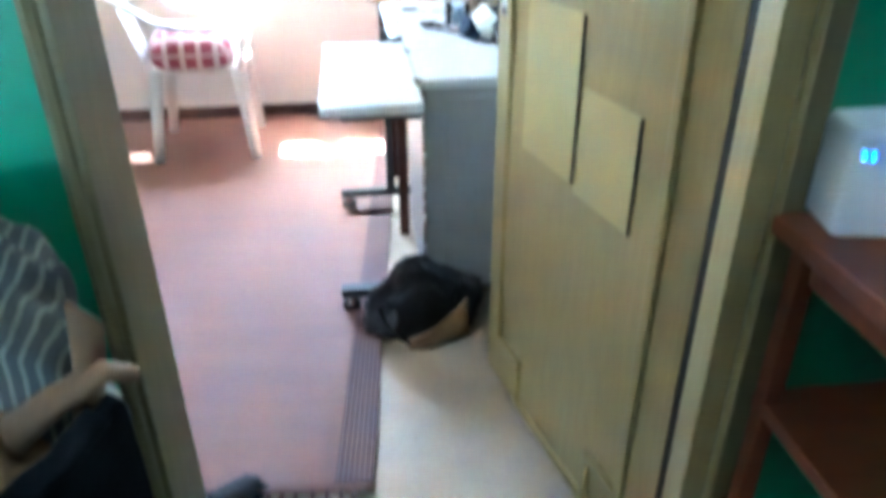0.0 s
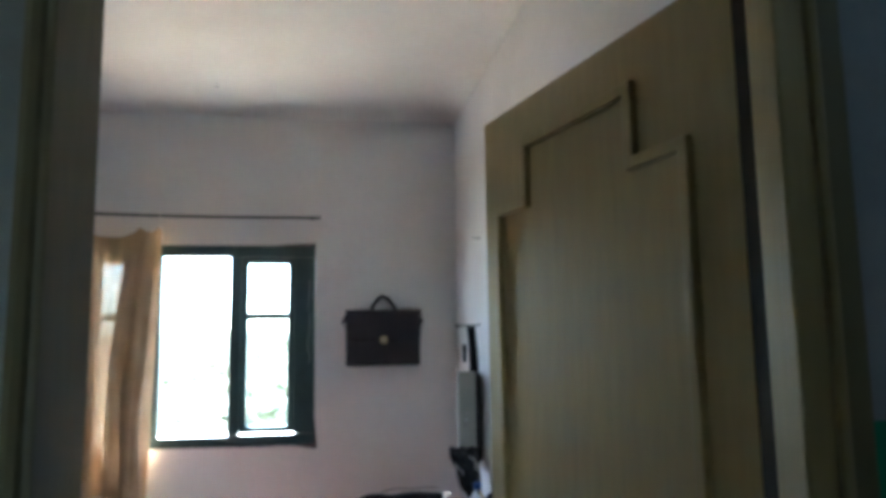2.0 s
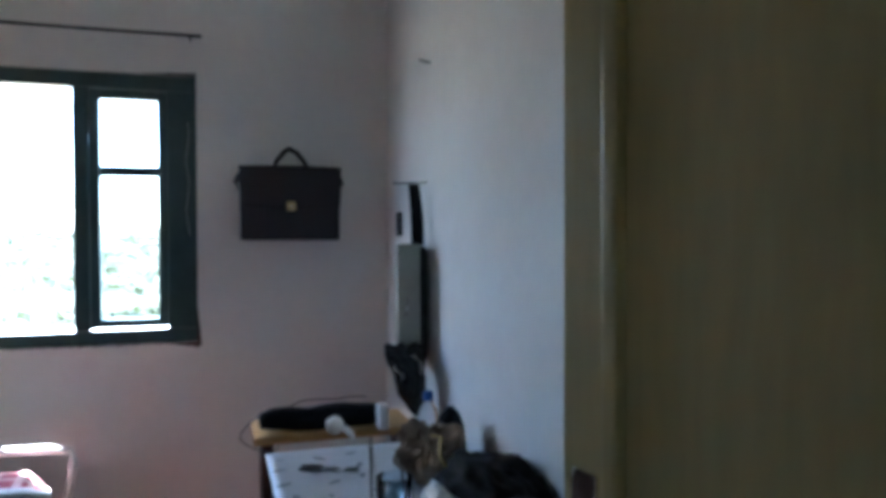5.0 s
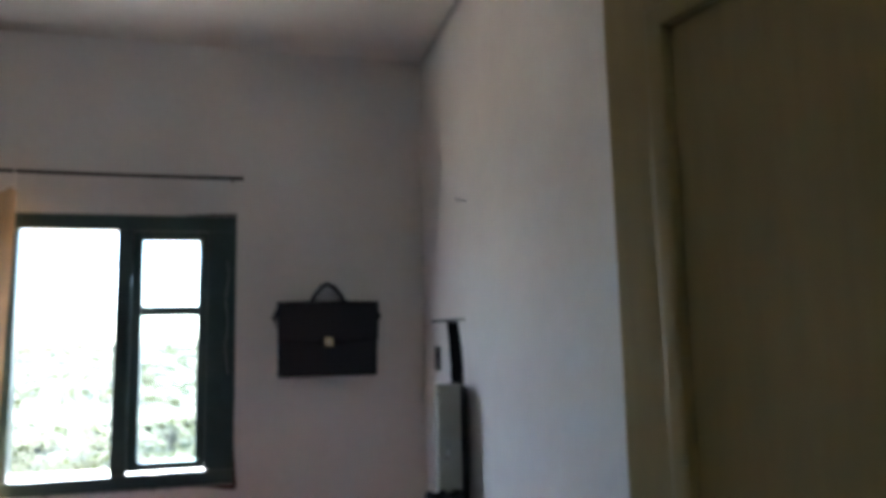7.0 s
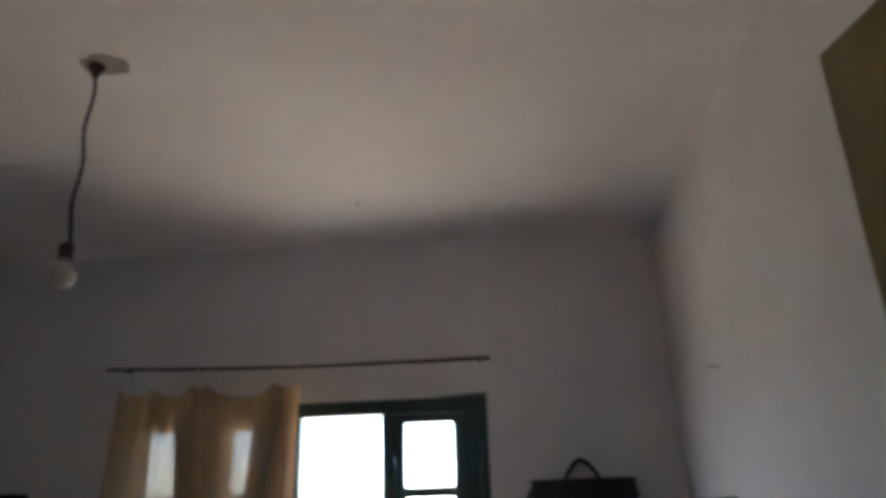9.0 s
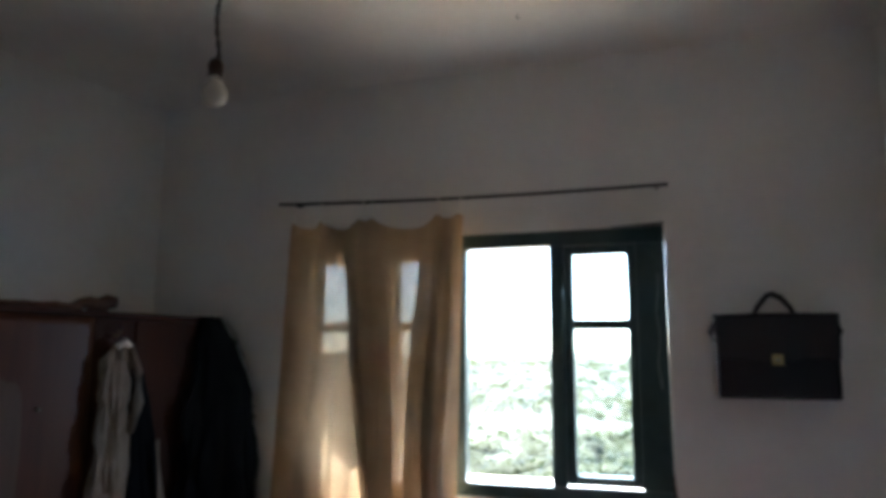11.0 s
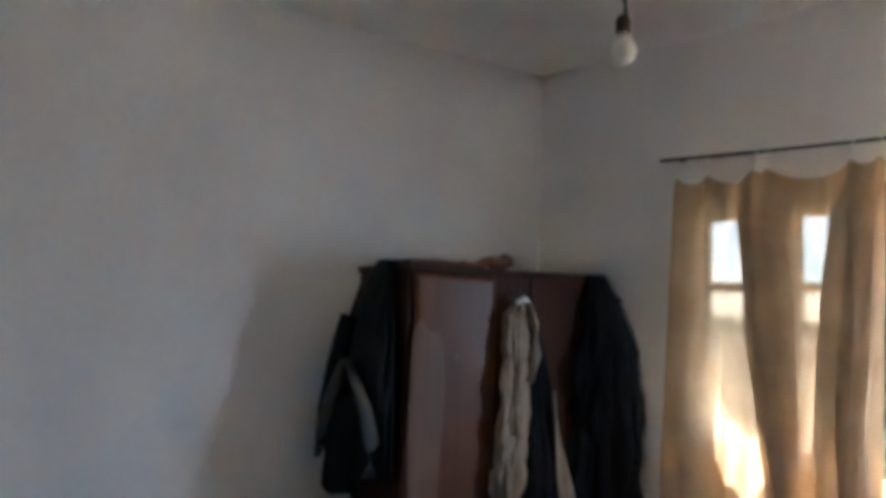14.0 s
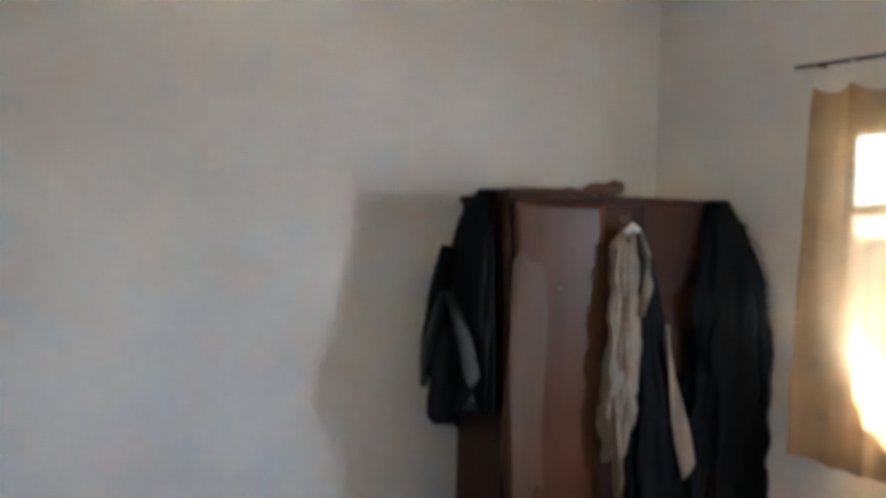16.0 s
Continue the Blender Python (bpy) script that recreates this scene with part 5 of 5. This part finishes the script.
def floor_bag():
    b = thing("shoulder_bag", "black cloth bag with a tan flap slumped on the floor", "bag")
    part("body", rumple(1.250, 1.765, 0.0, 0.160, 0.062, 0.175, 5.5, 0.45, 1.9, 80), BAGCLOTH, b, smooth=True)
    o = part("flap", sheet(lambda u, v: Vector((1.195 + u * 0.185, 1.700 - 0.030 * v - 0.022 * math.sin(u * 3) + 0.035 * u * u, 0.012 + 0.125 * u ** 1.3 * (1 - v) + 0.008 * math.sin(v * 5 + u * 4))), 16, 12), TAN, b, "tan flap", True)
    thicken(o, 0.006)
    part("strap", tube([(1.13, 1.74, 0.12), (1.115, 1.70, 0.13), (1.13, 1.68, 0.09), (1.16, 1.67, 0.05), (1.20, 1.665, 0.02)], 0.009, 8, flat=0.4), BLACKCLOTH, b, smooth=True)
    return b


floor_bag()


# ---------- entrance room ----------
def shelf_unit():
    s = thing("shelf_stand", "red-stained wooden stand with two open shelves by the doorway", "shelf")
    x0, x1, y0, y1, top = 1.602, 2.08, 0.06, 0.640, 0.912
    part("top_board", box((x0 - 0.025, y0, top - 0.026), (x1, y1 + 0.015, top), 0.004), REDWOOD, s)
    part("lower_shelf", box((x0, y0 + 0.02, 0.622), (x1 - 0.02, y1, 0.644), 0.003), REDWOOD, s)
    part("bottom_shelf", box((x0, y0 + 0.02, 0.33), (x1 - 0.02, y1, 0.352), 0.003), REDWOOD, s)
    for x in (x0, x1 - 0.055):
        for y in (y0 + 0.02, y1 - 0.028):
            part("leg", box((x, y, 0), (x + 0.026, y + 0.026, top - 0.026), 0.004), REDWOOD, s)
    part("apron", box((x0 + 0.006, y0 + 0.058, top - 0.075), (x0 + 0.022, y1 - 0.04, top - 0.026), 0.002), REDWOOD, s)
    return s


shelf_unit()


def router():
    r = thing("router", "white plastic internet router with blue lights on the wooden stand", "router", pose(1.614, 0.632, 0.911, 0, 0, -10))
    bm = bmesh.new()
    add_box(bm, (0, -0.05, 0), (0.190, 0.045, 0.120), 0.012, seg=3)
    for v in bm.verts:
        f = v.co.z / 0.120
        v.co.x += (0.105 - v.co.x) * 0.14 * f
        v.co.y += 0.030 * f
    part("casing", bm, ROUTERPLASTIC, r, smooth=True)
    for x in (0.024, 0.034, 0.058, 0.096):
        part("status_light", box((x, -0.0290, 0.086), (x + 0.0028, -0.0200, 0.096), 0.0004), LED, r, "glowing blue light")
    part("base", box((0.01, -0.045, -0.0005), (0.20, 0.04, 0.004), 0.001), LAMINATE, r)
    part("power_lead", tube([(0.20, 0.03, 0.03), (0.25, 0.06, 0.02), (0.30, 0.08, 0.006), (0.36, 0.08, 0.004)], 0.004, 6), IRON, r)
    return r


router()


def laundry():
    t = thing("stool", "dark wooden stool carrying folded laundry beside the doorway", "stool")
    part("seat", box((0.43, 0.16, 0.52), (0.815, 0.56, 0.55), 0.006), DARKGAP, t)
    for x in (0.45, 0.765):
        for y in (0.18, 0.51):
            part("leg", box((x, y, 0), (x + 0.035, y + 0.035, 0.52), 0.003), DARKGAP, t)
    b = thing("blanket", "folded dark blanket with pale stripes piled on a stool", "blanket")
    part("roll", rumple(0.665, 0.50, 0.795, 0.165, 0.125, 0.185, 2.2, 0.30, 1.6, 72), STRIPECLOTH, b, smooth=True)
    c = thing("tan_garment", "crumpled tan garment lying over the laundry pile", "garment")
    part("folds", rumple(0.745, 0.43, 0.795, 0.075, 0.080, 0.085, 8.2, 0.55, 2.6, 72), TAN, c, smooth=True)
    part("cuff", tube([(0.830, 0.44, 0.86), (0.845, 0.44, 0.92), (0.852, 0.435, 0.960), (0.846, 0.43, 0.985)], [0.024, 0.020, 0.014, 0.006], 12, flat=0.5), TAN, c, smooth=True)
    part("sleeve", tube([(0.79, 0.40, 0.885), (0.825, 0.41, 0.908), (0.858, 0.43, 0.918), (0.880, 0.44, 0.905)], [0.024, 0.019, 0.015, 0.010], 12, flat=0.6), TAN, c, smooth=True)
    d = thing("dark_trousers", "dark blue trousers hanging down from the laundry pile", "trousers")
    o = part("leg_cloth", sheet(lambda u, v: Vector((0.725 + u * 0.145 + 0.01 * v, 0.205 + 0.190 * u - 0.02 * math.sin(v * 6 + u * 4), 0.885 - 0.05 * (1 - u) - v * 0.80 + 0.02 * u)), 18, 30), NAVY, d, smooth=True)
    thicken(o, 0.02)
    part("waistband", tube([(0.735 + 0.012 * k, 0.207 + 0.0158 * k, 0.845 + 0.006 * k + 0.004 * math.sin(k * 1.9)) for k in range(12)], 0.015, 10, flat=0.5), NAVY, d, "thick folded waistband", True)
    part("seam", tube([(0.79 + 0.01 * k / 20, 0.285 - 0.02 * math.sin(k / 20 * 6 + 2) - 0.014, 0.85 - 0.78 * k / 20) for k in range(21)], 0.004, 6), BLACKCLOTH, d, "raised side seam", True)
    p = thing("checked_cloth", "grey-green checked cloth hanging in front of the pile", "cloth")
    q = part("cloth", sheet(lambda u, v: Vector((0.66 + u * 0.185 - 0.03 * v, 0.155 + 0.03 * u + 0.016 * math.sin(u * 11 + v * 4), 0.985 - 0.05 * (1 - u) ** 2 - 0.03 * u * u - v * 0.62)), 24, 30), CHECKCLOTH, p, smooth=True)
    thicken(q, 0.008)
    w = thing("blue_white_cloth", "pale blue cloth tucked into the laundry pile", "cloth")
    part("folds", heap(0.60, 0.37, 0.795, 0.06, 0.07, 0.16, 5.2, 0.3, 2.2, 26), LAMINATE, w, smooth=True)
    for k, (m, name) in enumerate(((CHECKCLOTH, "grey-green checked"), (GREYCLOTH, "dark grey"), (CHECKCLOTH, "grey-green checked"), (TAN, "tan"))):
        f = thing("folded_garment", name + " garment folded flat on the stool", "garment", pose(0.62, 0.37, 0.551 + k * 0.061, 0, 0, 4 * (k - 1)), "folded garments on the stool")
        part("fold", box((-0.165, -0.155, 0), (0.165, 0.165, 0.060), 0.022, seg=3), m, f, smooth=True)


laundry()


def shoe(x, y, turn):
    s = thing("shoe", "worn black leather shoe on the floor in the doorway", "shoe", pose(x, y, 0.0, 0, 0, turn))
    bm = bmesh.new()
    bmesh.ops.create_uvsphere(bm, u_segments=24, v_segments=12, radius=1)
    for v in bm.verts:
        p = v.co.copy()
        h = 0.045 + 0.030 * max(0, -p.y)
        v.co = Vector((p.x * 0.043 * (1 - 0.18 * (p.y < 0)), p.y * 0.135, 0.02 + max(p.z, -0.25) * h * (1 + 0.2 * (p.y < -0.2))))
    part("upper", bm, BLACKLEATHER, s, smooth=True)
    part("sole", box((-0.042, -0.132, 0.0), (0.042, 0.134, 0.016), 0.008), BLACKCLOTH, s)
    part("opening", tube([(0.028 * math.cos(a), -0.055 + 0.055 * math.sin(a), 0.082) for a in [k * math.pi / 10 for k in range(21)]], 0.006, 6, False), BLACKCLOTH, s)
    for k in range(3):
        part("lace", tube([(-0.02, 0.02 + k * 0.018, 0.070 - k * 0.006), (0.02, 0.02 + k * 0.018, 0.070 - k * 0.006)], 0.003, 6), GREYCLOTH, s)
    return s


shoe(0.715, 1.085, -40)
